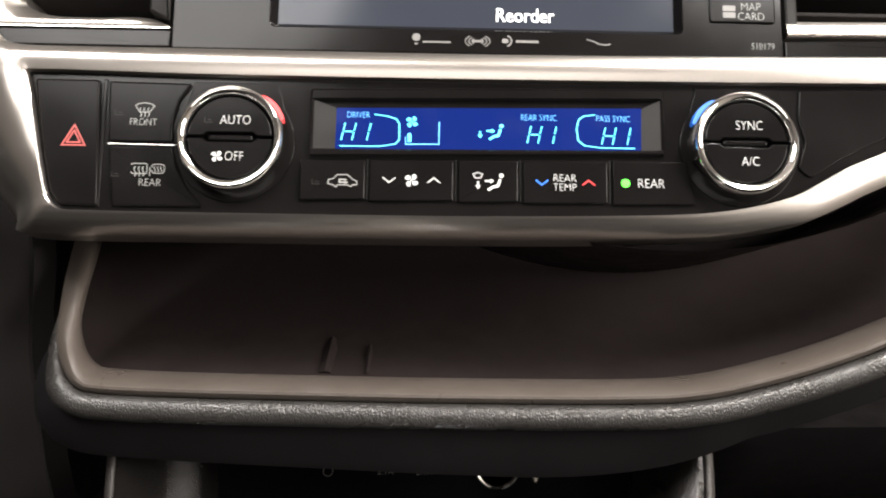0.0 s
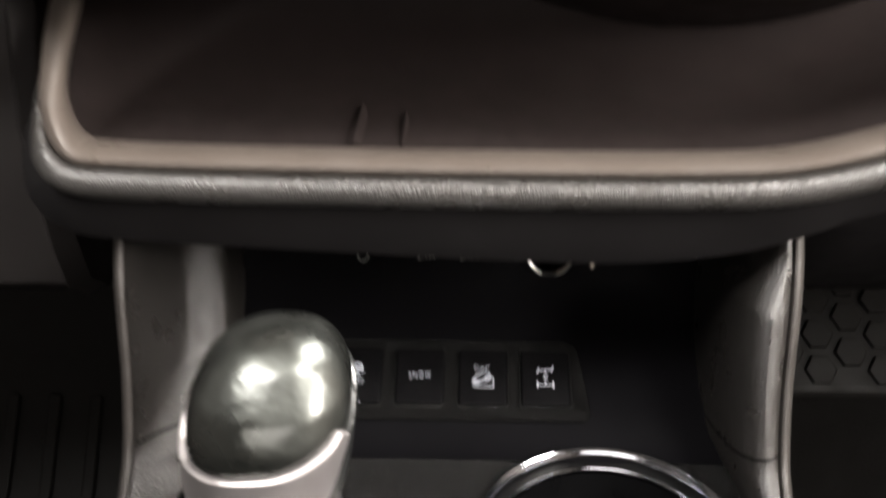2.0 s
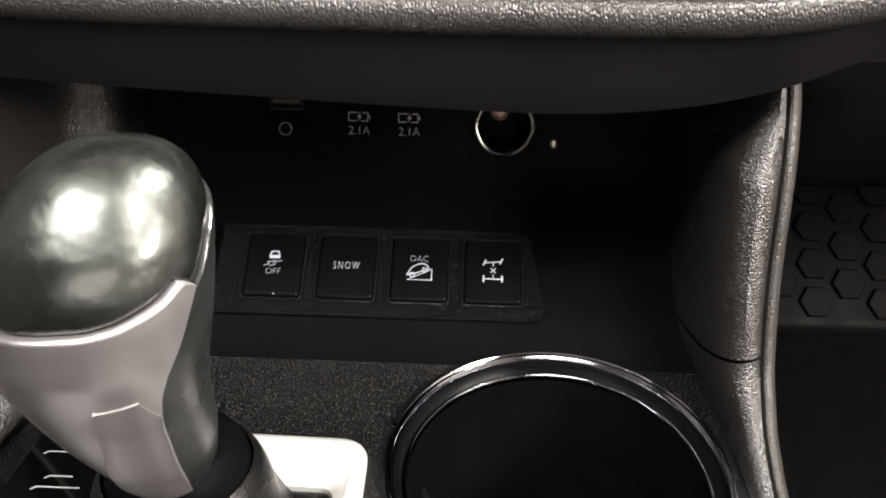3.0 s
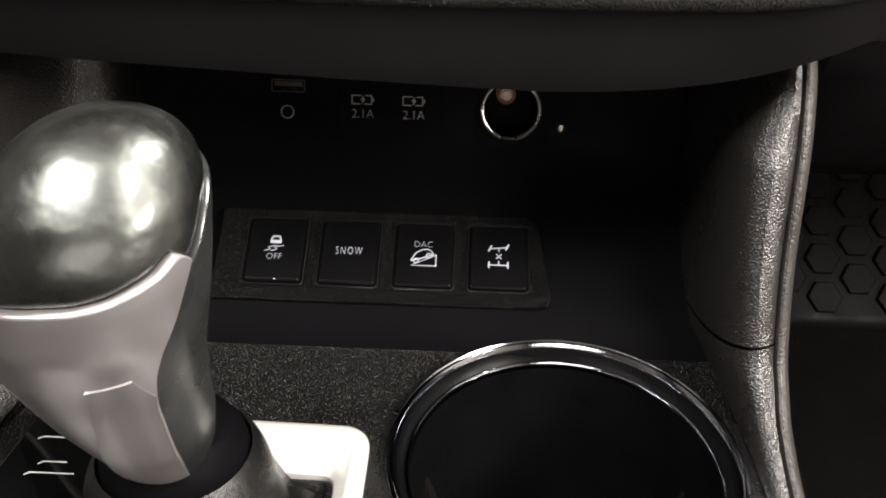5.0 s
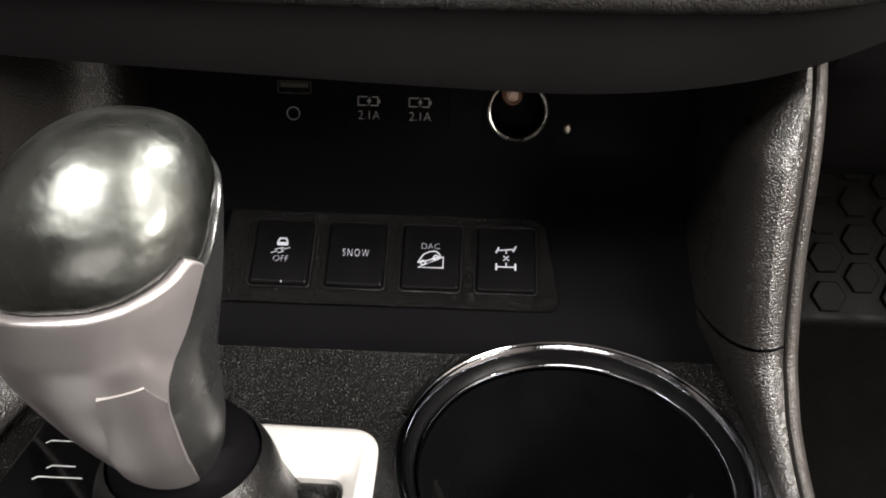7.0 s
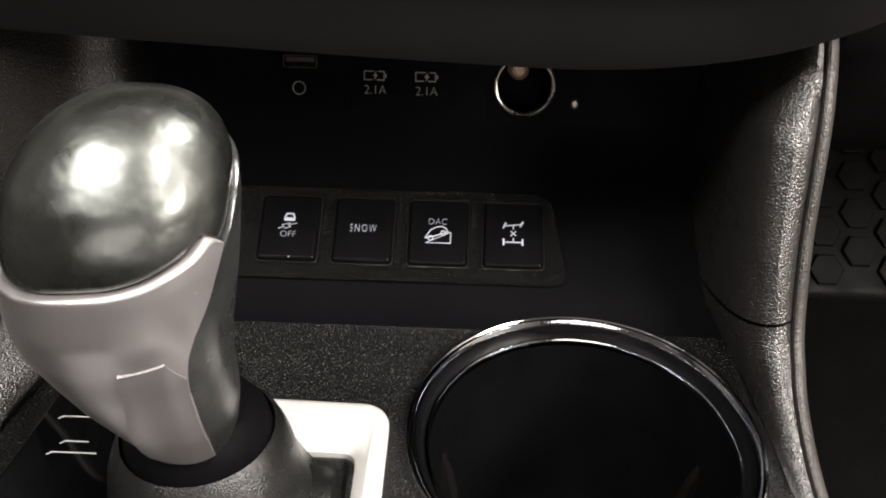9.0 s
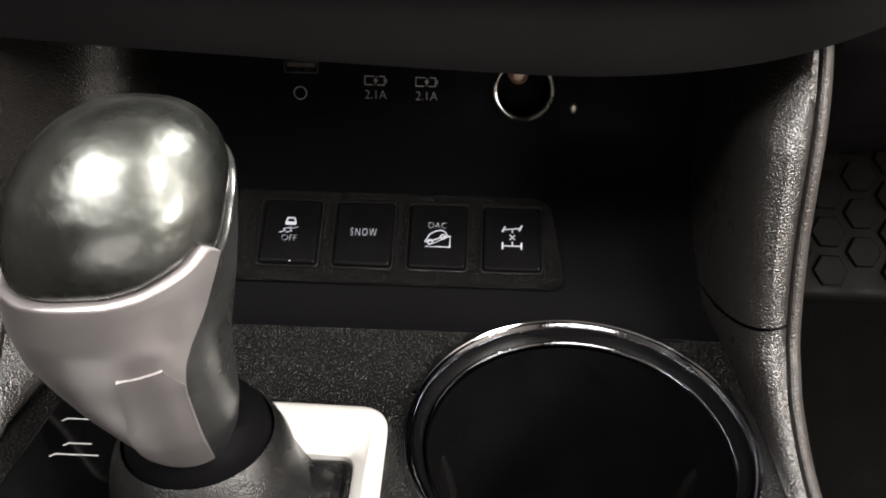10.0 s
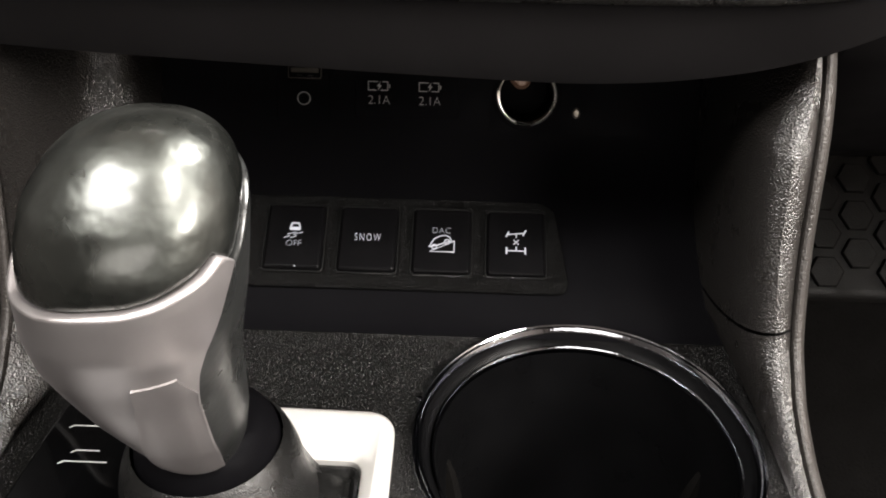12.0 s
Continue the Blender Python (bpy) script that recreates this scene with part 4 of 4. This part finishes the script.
# console top with a round hole for the cup holder and an opening for the gear plate
GATE = (-104.0, 150.0, -5.0, 276.5)
bm = bmesh.new()
xs = [-121.0] + list(np.arange(-118, 105, 4.0)) + [106.0]
ys = list(np.arange(150, 309, 4.0)) + [310.0]
vmap = {}
for i, x in enumerate(xs):
    for j, y in enumerate(ys):
        vmap[i, j] = (x, y)
for i in range(len(xs) - 1):
    for j in range(len(ys) - 1):
        quad = [vmap[i, j], vmap[i + 1, j], vmap[i + 1, j + 1], vmap[i, j + 1]]
        if all(GATE[0] + 4 < q[0] < GATE[2] - 4 and q[1] < GATE[3] - 4 for q in quad):
            continue
        inside = [math.hypot(q[0] - CUP[0], q[1] - CUP[1]) < CUP_R - 0.1 for q in quad]
        if all(inside):
            continue
        pts = []
        for q, ins in zip(quad, inside):
            if ins:
                d = math.hypot(q[0] - CUP[0], q[1] - CUP[1])
                q = (CUP[0] + (q[0] - CUP[0]) * CUP_R / d, CUP[1] + (q[1] - CUP[1]) * CUP_R / d)
            pts.append((q[0], q[1], deck_height(*q)))
        try:
            bm.faces.new([bm.verts.new(p) for p in pts])
        except ValueError:
            pass
part("deck", bm, GRAINED, console, "grained black console top")

# switch plate with four pockets, then the gloss face that climbs to the sockets
bm = bmesh.new()
switch_panel = thing("switch_panel", SWITCHES, "grained black plate that holds four switches", "switch panel")
part("switch_plate", slab(fillet([(-66, -17.2), (50.0, -17.0), (47.2, 2), (45.0, 15), (40, 18), (-66, 18)], [1, 5, 8, 4, 4, 1], 5), -6, -0.8, 1.0), SWITCHGRAIN, switch_panel, "grained plate")
for cx in (-45.2, -19.8, 5.8, 31.3):
    pocket = frame_slab(box2(cx - 12.0, -13.6, cx + 12.0, 15.2, 2.6, 5), box2(cx - 10.9, -12.4, cx + 10.9, 14.0, 2.1, 5), -3, -0.45, 0.3)
    part("switch_pocket", pocket, SWITCHGRAIN, switch_panel, "raised grained rim round a switch")
# back face whose colour includes the shade below the overhang
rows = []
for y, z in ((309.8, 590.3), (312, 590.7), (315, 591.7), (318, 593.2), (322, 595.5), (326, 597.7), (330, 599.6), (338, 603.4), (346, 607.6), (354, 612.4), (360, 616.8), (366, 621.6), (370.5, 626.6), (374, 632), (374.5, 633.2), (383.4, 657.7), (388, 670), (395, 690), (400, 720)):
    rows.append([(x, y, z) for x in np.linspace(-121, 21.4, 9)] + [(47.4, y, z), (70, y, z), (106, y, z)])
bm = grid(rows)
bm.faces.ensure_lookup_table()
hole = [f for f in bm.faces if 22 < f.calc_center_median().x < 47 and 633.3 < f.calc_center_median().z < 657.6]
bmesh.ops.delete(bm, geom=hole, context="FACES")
part("back_panel", bm, UNDERDASH, console, "black panel behind the switches, recess shade in its tone")

# ---- switches ----


def push_switch(cx, label):
    s = thing("push_switch", SWITCHES @ pose(cx * MM, 0.8 * MM, 0), label, "switch", "drive mode switches")
    part("cap", slab(box2(-9.9, -12.2, 9.9, 12.2, 1.6, 5), -3, 1.0, 1.1), SWITCHCAP, s, "gloss black switch cap")
    part("bezel", frame_slab(box2(-10.8, -13.1, 10.8, 13.1, 2.0, 5), box2(-10.0, -12.3, 10.0, 12.3, 1.6, 5), -3, 0.1, 0.35), BEZEL, s)
    return s


s = push_switch(-45.2, "gloss black stability control switch with car symbol")
part("symbol_roof", stroke([(-1.7, 3.2), (-1.1, 4.8), (1.1, 4.8), (1.7, 3.2)], 0.5, 1.0), BACKLIT, s)
part("symbol_car", slab(box2(-1.9, 2.1, 1.9, 3.3, 0.4, 2), 1.0, 1.12, 0), BACKLIT, s)
for dx in (-1.0, 1.2):
    part("skid_mark", stroke([(dx - 2.6, -0.9), (dx - 0.6, -0.2), (dx - 1.4, 0.5), (dx + 1.6, 1.3)], 0.2, 1.0), BACKLIT, s)
part("switch_text", lettering("OFF", 2.3, 0.0, -3.0, 1.0, wide=0.95, weight=-0.11), BACKLIT, s)
part("lamp_dot", slab(circle(1.2, -11.4, 0.25, 8), 0.6, 1.0, 0), BACKLIT, s)
s = push_switch(-19.8, "gloss black snow mode switch with white word")
part("switch_text", lettering("SNOW", 2.9, 0.0, 0.1, 1.0, wide=0.60, weight=-0.10, spacing=1.36), BACKLIT, s)
s = push_switch(5.8, "gloss black hill descent switch with car on a slope")
part("switch_text", lettering("DAC", 2.3, -0.2, 3.6, 1.0, wide=0.95, weight=-0.11), BACKLIT, s)
part("symbol_slope", stroke([(-4.0, -4.4), (4.3, -4.4), (4.3, -0.2)], 0.32, 1.0, closed=True), BACKLIT, s)
part("symbol_roof", stroke([(-4.2, -2.4), (-2.6, 0.4), (-0.6, 1.6), (1.4, 1.9), (2.6, 1.2), (3.4, -0.2)], 0.32, 1.0), BACKLIT, s)
part("symbol_sill", stroke([(-4.4, -2.6), (-1.6, -2.0), (3.4, -0.1)], 0.35, 1.0), BACKLIT, s)
for p in ((-2.5, -2.6), (1.8, -0.6)):
    part("symbol_wheel", stroke(circle(p[0], p[1], 0.85, 12), 0.35, 1.0, closed=True), BACKLIT, s)
s = push_switch(31.3, "gloss black centre lock switch with axle symbol")
for line in ([(-2.6, 3.0), (2.8, 3.6)], [(0.1, 3.2), (0.1, 1.8)], [(0.1, -1.6), (0.1, -3.0)], [(-3.0, -3.2), (3.0, -3.2)]):
    part("symbol_axle", strokes([line], 0.34, 1.0), BACKLIT, s)
for p, q in (((-3.4, 2.0), (-2.4, 4.2)), ((2.4, 2.6), (3.4, 4.8)), ((-3.2, -4.4), (-3.2, -1.9)), ((3.2, -4.4), (3.2, -1.9))):
    part("symbol_wheel", stroke([p, q], 0.52, 1.0), BACKLIT, s)
part("symbol_cross", strokes([[(-0.8, -0.8), (1.0, 1.0)], [(-0.8, 1.0), (1.0, -0.8)]], 0.3, 1.0), BACKLIT, s)

# ---- sockets under the dash ----
media = thing("media_socket", SOCKETS, "black media socket with a USB slot and round jack", "socket")
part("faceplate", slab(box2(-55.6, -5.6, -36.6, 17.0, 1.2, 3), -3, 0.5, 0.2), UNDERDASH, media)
part("usb_shell", frame_slab(box2(-51.6, 9.6, -39.4, 14.2, 0.9, 3), box2(-51.2, 10.0, -39.8, 13.8, 0.6, 3), -4, 0.8, 0.1), USBMETAL, media, "dull metal slot frame")
part("usb_tongue", slab(box2(-50.6, 11.7, -40.4, 13.5, 0.3, 2), -4, 0.6, 0.2), USBMETAL, media, "brownish metal tongue")
for x in (-48.6, -44.6):
    part("usb_clip", slab(box2(x, 10.3, x + 2.4, 11.3, 0.3, 2), -4, 0.5, 0.2), LCDSIDE, media)
part("jack_ring", lathe([(2.4, 0.8), (2.4, 1.1), (2.25, 1.2), (2.05, 1.1), (2.0, -3)], -45.8, 2.7, 32), DIMMARK, media, "pale ring round the jack")
part("jack_hole", lathe([(2.05, 1.0), (1.9, 0.95), (0.01, 0.95)], -45.8, 2.7, 24), UNDERDASH, media)
charger = thing("usb_charger", SOCKETS, "black double charging socket with grey markings", "socket")
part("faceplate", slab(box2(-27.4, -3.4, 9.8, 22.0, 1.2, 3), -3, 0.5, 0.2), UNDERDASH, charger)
for x in (-18.7, -0.4):
    bm = stroke([(x - 1.0, 6.3), (x - 3.9, 6.3), (x - 3.9, 9.3), (x - 0.5, 9.3)], 0.34, 0.5, 0.08)
    stroke([(x + 0.5, 6.3), (x + 3.1, 6.3), (x + 3.1, 9.3), (x + 1.1, 9.3)], 0.34, 0.5, 0.08, bm=bm)
    stroke([(x + 3.7, 7.1), (x + 3.7, 8.5)], 0.5, 0.5, 0.08, bm=bm)
    slab([(x + 0.5, 9.5), (x - 0.9, 7.6), (x - 0.1, 7.6), (x - 0.5, 6.1), (x + 0.9, 8.1), (x + 0.1, 8.1)], 0.5, 0.58, 0, bm)
    part("battery_symbol", bm, DIMMARK, charger)
    part("socket_text", lettering("2.1A", 3.1, x, 2.7, 0.5, wide=0.95, height=0.08), DIMMARK, charger)
power = thing("power_socket", SOCKETS, "round power socket with a steel ring and copper contact", "socket")
part("ring", lathe([(10.9, -2), (10.8, 0.8), (10.3, 1.2), (9.8, 1.0), (9.6, -3), (9.6, -6)], 34.4, 5.8), STEEL, power, "thin bright steel ring")
part("barrel", lathe([(9.6, -3), (9.4, -28), (0.01, -28)], 34.4, 5.8), UNDERDASH, power)
part("contact", lathe([(3.5, -27.5), (3.5, -12), (2.7, -10.6), (2.1, -12.0), (1.7, -12.0), (1.4, -11.2), (0.01, -11.2)], 32.9, 10.6, 32), COPPER, power, "copper-coloured centre contact")
ring_out = [(34.4 + 13.2 * math.cos(a) / max(abs(math.cos(a)), abs(math.sin(a))), 5.8 + 13.2 * math.sin(a) / max(abs(math.cos(a)), abs(math.sin(a)))) for a in np.linspace(0, 2 * math.pi, 65)[:-1]]
part("mount", frame_slab(ring_out, circle(34.4, 5.8, 10.4, 64), -3, 0.05, 0.04), UNDERDASH, power, "matte black socket mount")
part("flange", lathe([(13.2, -1.2), (13.0, -0.2), (12.2, 0.2), (10.8, 0.1)], 34.4, 5.8), UNDERDASH, power)
part("catch", slab(circle(52.4, 0.1, 1.5, 16, ry=2.0), -2, 1.4, 0.9), DULLSTEEL, power, "small bright catch")

# ---- cup holder ----
cup = thing("cup_holder", pose(CUP[0] * MM, CUP[1] * MM, 0.5888, 1.8, 0, 0), "deep black cup holder with a double chrome ring", "cup holder")
part("outer_ring", lathe([(50.5, -1.0), (50.4, 1.3), (50.1, 2.1), (49.7, 2.3), (49.35, 1.9), (49.15, 1.9), (48.8, 2.3), (48.3, 2.2), (47.8, 1.5), (47.4, 0.5)], n=128), DARKCHROME, cup, "scratched polished chrome ring")
part("collar", lathe([(47.5, 0.8), (47.0, -0.8), (45.6, -2.6), (44.8, -3.4)], n=128), LINER, cup, "black sloping collar")
part("inner_ring", lathe([(45.1, -3.8), (44.8, -2.6), (44.2, -2.5), (43.7, -3.2), (43.6, -5.0)], n=128), DARKCHROME, cup, "thin chrome inner ring")
part("liner", lathe([(43.6, -4.6), (43.0, -14), (40.0, -70), (37, -76), (0.01, -76)], n=96), LINER, cup, "deep black rubber liner")
for a in (160, 18):
    ca, sa = math.cos(math.radians(a)), math.sin(math.radians(a))
    rows = []
    for z, reach, half in ((-24, 0.2, 0.6), (-27, 1.4, 1.8), (-33, 3.0, 3.2), (-44, 4.6, 4.2), (-60, 4.4, 4.4), (-74, 3.0, 4.0)):
        r = 44.2 + (z + 14) * 0.058
        rows.append([((r - d) * ca - w * sa, (r - d) * sa + w * ca, z) for d, w in ((-0.8, -half), (reach, -half * 0.5), (reach, half * 0.5), (-0.8, half))])
    part("grip_tab", grid(rows, closed=True, caps=True), RUBBER, cup, "black rubber grip tab")
ca, sa = math.cos(math.radians(163)), math.sin(math.radians(163))
part("ring_nib", slab([((r * ca) - w * sa, (r * sa) + w * ca) for r, w in ((50.0, -1.1), (52.0, -0.5), (52.0, 0.5), (50.0, 1.1))], -0.6, 1.6, 0.3), DARKCHROME, cup, "small nib on the ring")
part("bottom_pad", lathe([(33, -75.8), (32.6, -74.4), (30, -74.2), (0.01, -74.6)], n=64), RUBBER, cup)

# ---- gear selector ----
gate = thing("gear_gate", pose(0, 0, 0), "satin silver gear gate plate with black indicator panel", "gear gate")
frame_out = fillet([(-104.0, 150), (-5.0, 150), (-5.0, 274.6), (-60, 275.7), (-96, 274.4)], [6, 6, 9, 20, 9], 8)
frame_in = fillet([(-72.0, 158), (-13.2, 158), (-13.2, 256.5), (-50, 257.0), (-72, 257.0)], [6, 6, 5, 20, 5], 8)
rows = []
for k, (o, z) in enumerate(((frame_out, 586), (frame_out, 588.6), (shrink(frame_out, 0.5), 589.8), (shrink(frame_out, 1.6), 591.2), (shrink(frame_out, 3.0), 592.0), (shrink(frame_out, 4.2), 592.2), (shrink(frame_in, -3.2), 591.4), (shrink(frame_in, -1.2), 590.0), (frame_in, 588.4), (frame_in, 578))):
    rows.append([(x, y, z) for x, y in o])
part("silver_plate", grid(rows, closed=True), PLATE, gate, "bright satin silver plate")
indicator = part("indicator_panel", slab(fillet([(-110.5, 150), (-61, 150), (-61, 262), (-70, 276.8), (-94, 276.8), (-101.6, 270), (-104.4, 240)], [3, 3, 6, 10, 8, 8, 10], 5), 588, 593.6, 1.2), PIANO, gate, "gloss black gear indicator panel")
for x0, x1, y in ((-97.1, -88.0, 261.4), (-93.1, -85.3, 252.3), (-95.2, -81.9, 248.3)):
    part("indicator_line", strokes([[(x0 + 0.2, y - 1.0), (x0 + 1.4, y), (x1, y)]], 0.28, 593.6, 0.1), WHITEMARK, indicator, "thin pale line")
part("gate_floor", slab(box2(-72, 158, -13.2, 257, 4), 570, 574, 0), LINER, gate)
rows = []
for inset, z in ((0.6, 586.5), (1.6, 586.8), (3.2, 585.2), (4.4, 585.4), (7.0, 588.4), (11.0, 589.6), (16.0, 588.6), (22.0, 586)):
    rows.append([(x, y, z + 0.6 * math.sin(x * 0.35 + y * 0.2)) for x, y in shrink(frame_in, inset)])
part("boot_frame", grid(rows, closed=True), BOOT, gate, "black leather edge inside the plate")

gear = thing("gear_lever", pose(-0.0500, 0.243, 0.590), "gear lever with dark polished cap and satin silver shell", "gear lever")
# height above the base, centre x, centre y, half width, half depth
KNOB = [(24.0, -0.7, -1.4, 10.9, 13.6), (36, -1.9, -5.2, 14.7, 15.6), (46, -4.1, -7.1, 17.6, 17.4), (56, -5.5, -8.7, 19.6, 19.3), (66, -5.6, -10.4, 21.6, 21.7), (76, -4.4, -11.5, 22.6, 23.5),
        (86, -3.1, -11.2, 22.6, 23.8), (94, -2.0, -10.4, 22.1, 22.8), (101, -1.1, -8.6, 20.7, 20.8), (107, -0.4, -6.9, 17.3, 16.8), (111.5, 1.0, -6.8, 11.0, 10.4), (113.6, 1.6, -6.8, 5.0, 4.8), (114.2, 1.8, -6.8, 0.02, 0.02)]
KNOB_H = [k[0] for k in KNOB]


def seam_height(a):
    """Height of the joint between cap and shell round the knob."""
    d = math.degrees(a) % 360
    return float(np.interp(d, [0, 15, 40, 90, 140, 175, 200, 216, 240, 250, 264, 282, 296, 306, 317, 326, 331, 340, 353, 360], [97, 99.6, 102, 102, 100, 94, 88.5, 86.5, 86.9, 87.4, 88.1, 88.7, 89.6, 90.8, 92.1, 94.2, 92.8, 90.1, 94.8, 97]))


# smooth table of the knob's sections
fine_h = np.linspace(24, 114.2, 160)
tables = []
for j in (1, 2, 3, 4):
    col = np.interp(fine_h, KNOB_H, [k[j] for k in KNOB])
    for _ in range(3):
        inner_part = (col[:-4] + col[1:-3] * 2 + col[2:-2] * 3 + col[3:-1] * 2 + col[4:]) / 9
        col = np.concatenate([col[:2], inner_part, col[-2:]])
    tables.append(col)


def knob_point(h, a, proud=0.0):
    """Surface of the knob at height h and angle a (0 right, -90 towards the rear)."""
    cx, cy, wx, wy = (float(np.interp(h, fine_h, col)) for col in tables)
    if h > 107:
        k = math.sqrt(max(0.0, 1 - ((h - 99) / 15.2) ** 2)) / 0.8503
        base_x, base_y = (float(np.interp(107, fine_h, col)) for col in tables[2:])
        wx, wy = base_x * k, base_y * k
    c, s = math.cos(a), math.sin(a)
    p = 2.3
    r = (abs(c) ** p + abs(s) ** p) ** (-1 / p)
    return (cx + (wx + proud) * r * c, cy + (wy + proud) * r * s, h + proud * 0.3)


angles = [2 * math.pi * k / 96 for k in range(96)]
rows = [[knob_point(seam_height(a) - 0.6, a, -2.6) for a in angles], [knob_point(seam_height(a) + 0.1, a, -1.4) for a in angles], [knob_point(seam_height(a) + 0.8, a, -0.8) for a in angles]]
for k in range(1, 31):
    f = math.sin(math.pi / 2 * k / 30)
    rows.append([knob_point(seam_height(a) + 0.8 + (114.1999 - seam_height(a) - 0.8) * f, a, -0.8 * (1 - f) ** 4) for a in angles])
part("cap", grid(rows, closed=True), KNOBCAP, gear, "polished dark green-grey cap with smudges")


def side_start(h):
    """Angle (degrees) at which the silver shell gives way to the dark side insert."""
    return float(np.interp(h, [24, 38, 50, 61, 68, 74, 80, 85, 91], [-46, -48, -46, -45, -43, -39, -31, -26, -20]))


def shell_rows(d0, d1, n, inset):
    rows = []
    for k in range(42):
        f = 0.94 * k / 30 if k < 31 else min(1.0, 0.94 + 0.006 * (k - 30))
        row = []
        for i in range(n + 1):
            g = i / n
            hh = 24 + (88 - 24) * f
            a = math.radians(d0(hh) + (d1(hh) - d0(hh)) * g)
            h = 24 + (seam_height(a) - 24 - 0.1) * f
            a = math.radians(d0(h) + (d1(h) - d0(h)) * g)
            row.append(knob_point(h, a, inset + float(np.interp(f, [0.72, 0.88, 0.96, 0.982, 0.992, 1.0], [0.0, 0.12, 0.42, 0.55, 0.3, -1.2])) - (1.5 if k == 41 else 0.0)))
        rows.append(row)
    return rows


part("shell", grid(shell_rows(lambda h: -205.0, side_start, 64, 0.0)), KNOBBODY, gear, "satin silver rear shell")
part("side_insert", grid(shell_rows(lambda h: side_start(h) - 3, lambda h: 160.0, 60, -0.5)), KNOBSIDE, gear, "dark grey satin side insert")
rows = []
for k in range(31):
    f = k / 30
    row = []
    for t, q in ((0.0, -0.9), (0.02, 0.75), (0.07, 0.45), (0.2, 0.38), (0.3, 0.38), (0.4, 0.38), (0.5, 0.38), (0.6, 0.38), (0.65, 0.38), (0.7, 0.38), (0.8, 0.38), (0.92, 0.42), (0.98, 0.7), (1.0, -0.9)):
        h = 25 + f * (float(np.interp(t, [0, 0.65, 1], [69.0, 70.2, 62.0])) - 25)
        a0 = float(np.interp(h, [25, 30, 51, 61, 69], [-122, -117, -88, -80.5, -78]))
        row.append(knob_point(h, math.radians(a0 + (side_start(h) - 1.0 - a0) * t), q if k < 30 else -0.9))
    rows.append(row)
part("release_facet", grid(rows), KNOBBODY, gear, "raised flat facet of the shell")
part("collar", grid([[((r) * math.cos(a) + cx, r * 1.02 * math.sin(a) + cy, z) for a in angles] for r, z, cx, cy in ((19.2, 6, -1.6, 2.6), (18.9, 15, -1.6, 2.6), (18.2, 19.6, -1.6, 2.5), (16.6, 22.6, -1.5, 2.2), (14.2, 24.2, -1.3, 1.4), (11.6, 25.0, -0.9, 0.2), (9.6, 24.6, -0.7, -0.8))], closed=True), UNDERDASH, gear, "smooth black collar")
# leather boot: folds widen downwards
rows = []
for k in range(26):
    f = k / 25
    h = 18.0 - 30 * f
    row = []
    for a in angles:
        r = 19.3 + 11.0 * f ** 0.75 + 1.1 * math.sin(f * 9.0 + 0.5 * math.sin(2 * a)) * (0.3 + f) + 0.7 * math.sin(7 * a + 3 * f) * f
        row.append((-1.6 + 1.4 * f + r * math.cos(a), 2.4 + r * (1.0 - 0.05 * f) * math.sin(a) - 3.4 * f, h + 0.8 * math.sin(3 * a) * f))
    rows.append(row)
part("boot", grid(rows, closed=True), BOOT, gear, "creased black leather boot")

# ---- floor mats ----


def hex_mat(x0, x1, m, label):
    mat = thing("floor_mat", m, label, "floor mat", "rubber floor mats")
    part("sheet", slab(box2(x0 - 14, -34, x1 + 14, 230, 20), -4, 0, 0.8), RUBBER, mat)
    # curl added below the mat: its shape lets the brightness fall off
    lip = [(x0 - 14, -33), (x1 + 14, -33)]
    part("fade_edge", grid([[(x, y - 10 * math.sin(a), -10 * (1 - math.cos(a)) - 0.1) for x, y in lip] for a in np.linspace(0, 1.9, 8)]), RUBBER, mat, "rolled lower edge, added to fade the mat darker")
    bm = bmesh.new()
    out = [(12.4 * math.cos(math.radians(60 * k)), 12.4 * math.sin(math.radians(60 * k))) for k in range(6)]
    slab(out, -0.5, 3.0, 1.4, bm)
    first = part("hexagon", bm, RUBBER, mat)
    cells = []
    for i in range(int((x1 - x0) / 24) + 1):
        for j in range(8):
            cells.append((x0 + 24.0 * i, -7.1 - 14 * (i % 2 == 0) + 28.0 * j))
    first.location = (cells[0][0] * MM, cells[0][1] * MM, 0)
    for x, y in cells[1:]:
        c = new("hexagon", first.data)
        c.parent = mat
        c.location = (x * MM, y * MM, 0)
    return mat


MAT = pose(0, 0.611, 0.433, 42, 0, 0)
hex_mat(175, 487, MAT, "black rubber passenger mat with raised hexagons")
driver_mat = thing("floor_mat", MAT, "black rubber driver mat with long raised ribs", "floor mat", "rubber floor mats")
part("sheet", slab(box2(-520, -230, -190, 60, 20), -4, 0, 0.8), RUBBER, driver_mat)
for k in range(9):
    x = -480 + 32 * k
    part("rib", slab(fillet([(x, -190), (x + 9, -190), (x + 13, -120), (x + 9, -50), (x, -50), (x + 4, -120)], [3, 3, 20, 3, 3, 20], 4), -0.5, 5.0, 1.5), RUBBER, driver_mat)

for name, x0, x1 in (("floor_slope_right", 0.14, 0.79), ("floor_slope_left", -0.79, -0.15)):
    bm = grid([[(x * 1000, 440, 262), (x * 1000, 480, 309), (x * 1000, 760, 561), (x * 1000, 900, 700), (x * 1000, 960, 700), (x * 1000, 960, 262)] for x in (x0, x1)], closed=True, caps=True)
    tagged(part(name, bm, CARPET, None), "dark carpeted footwell slope", "floor", kind="structure")
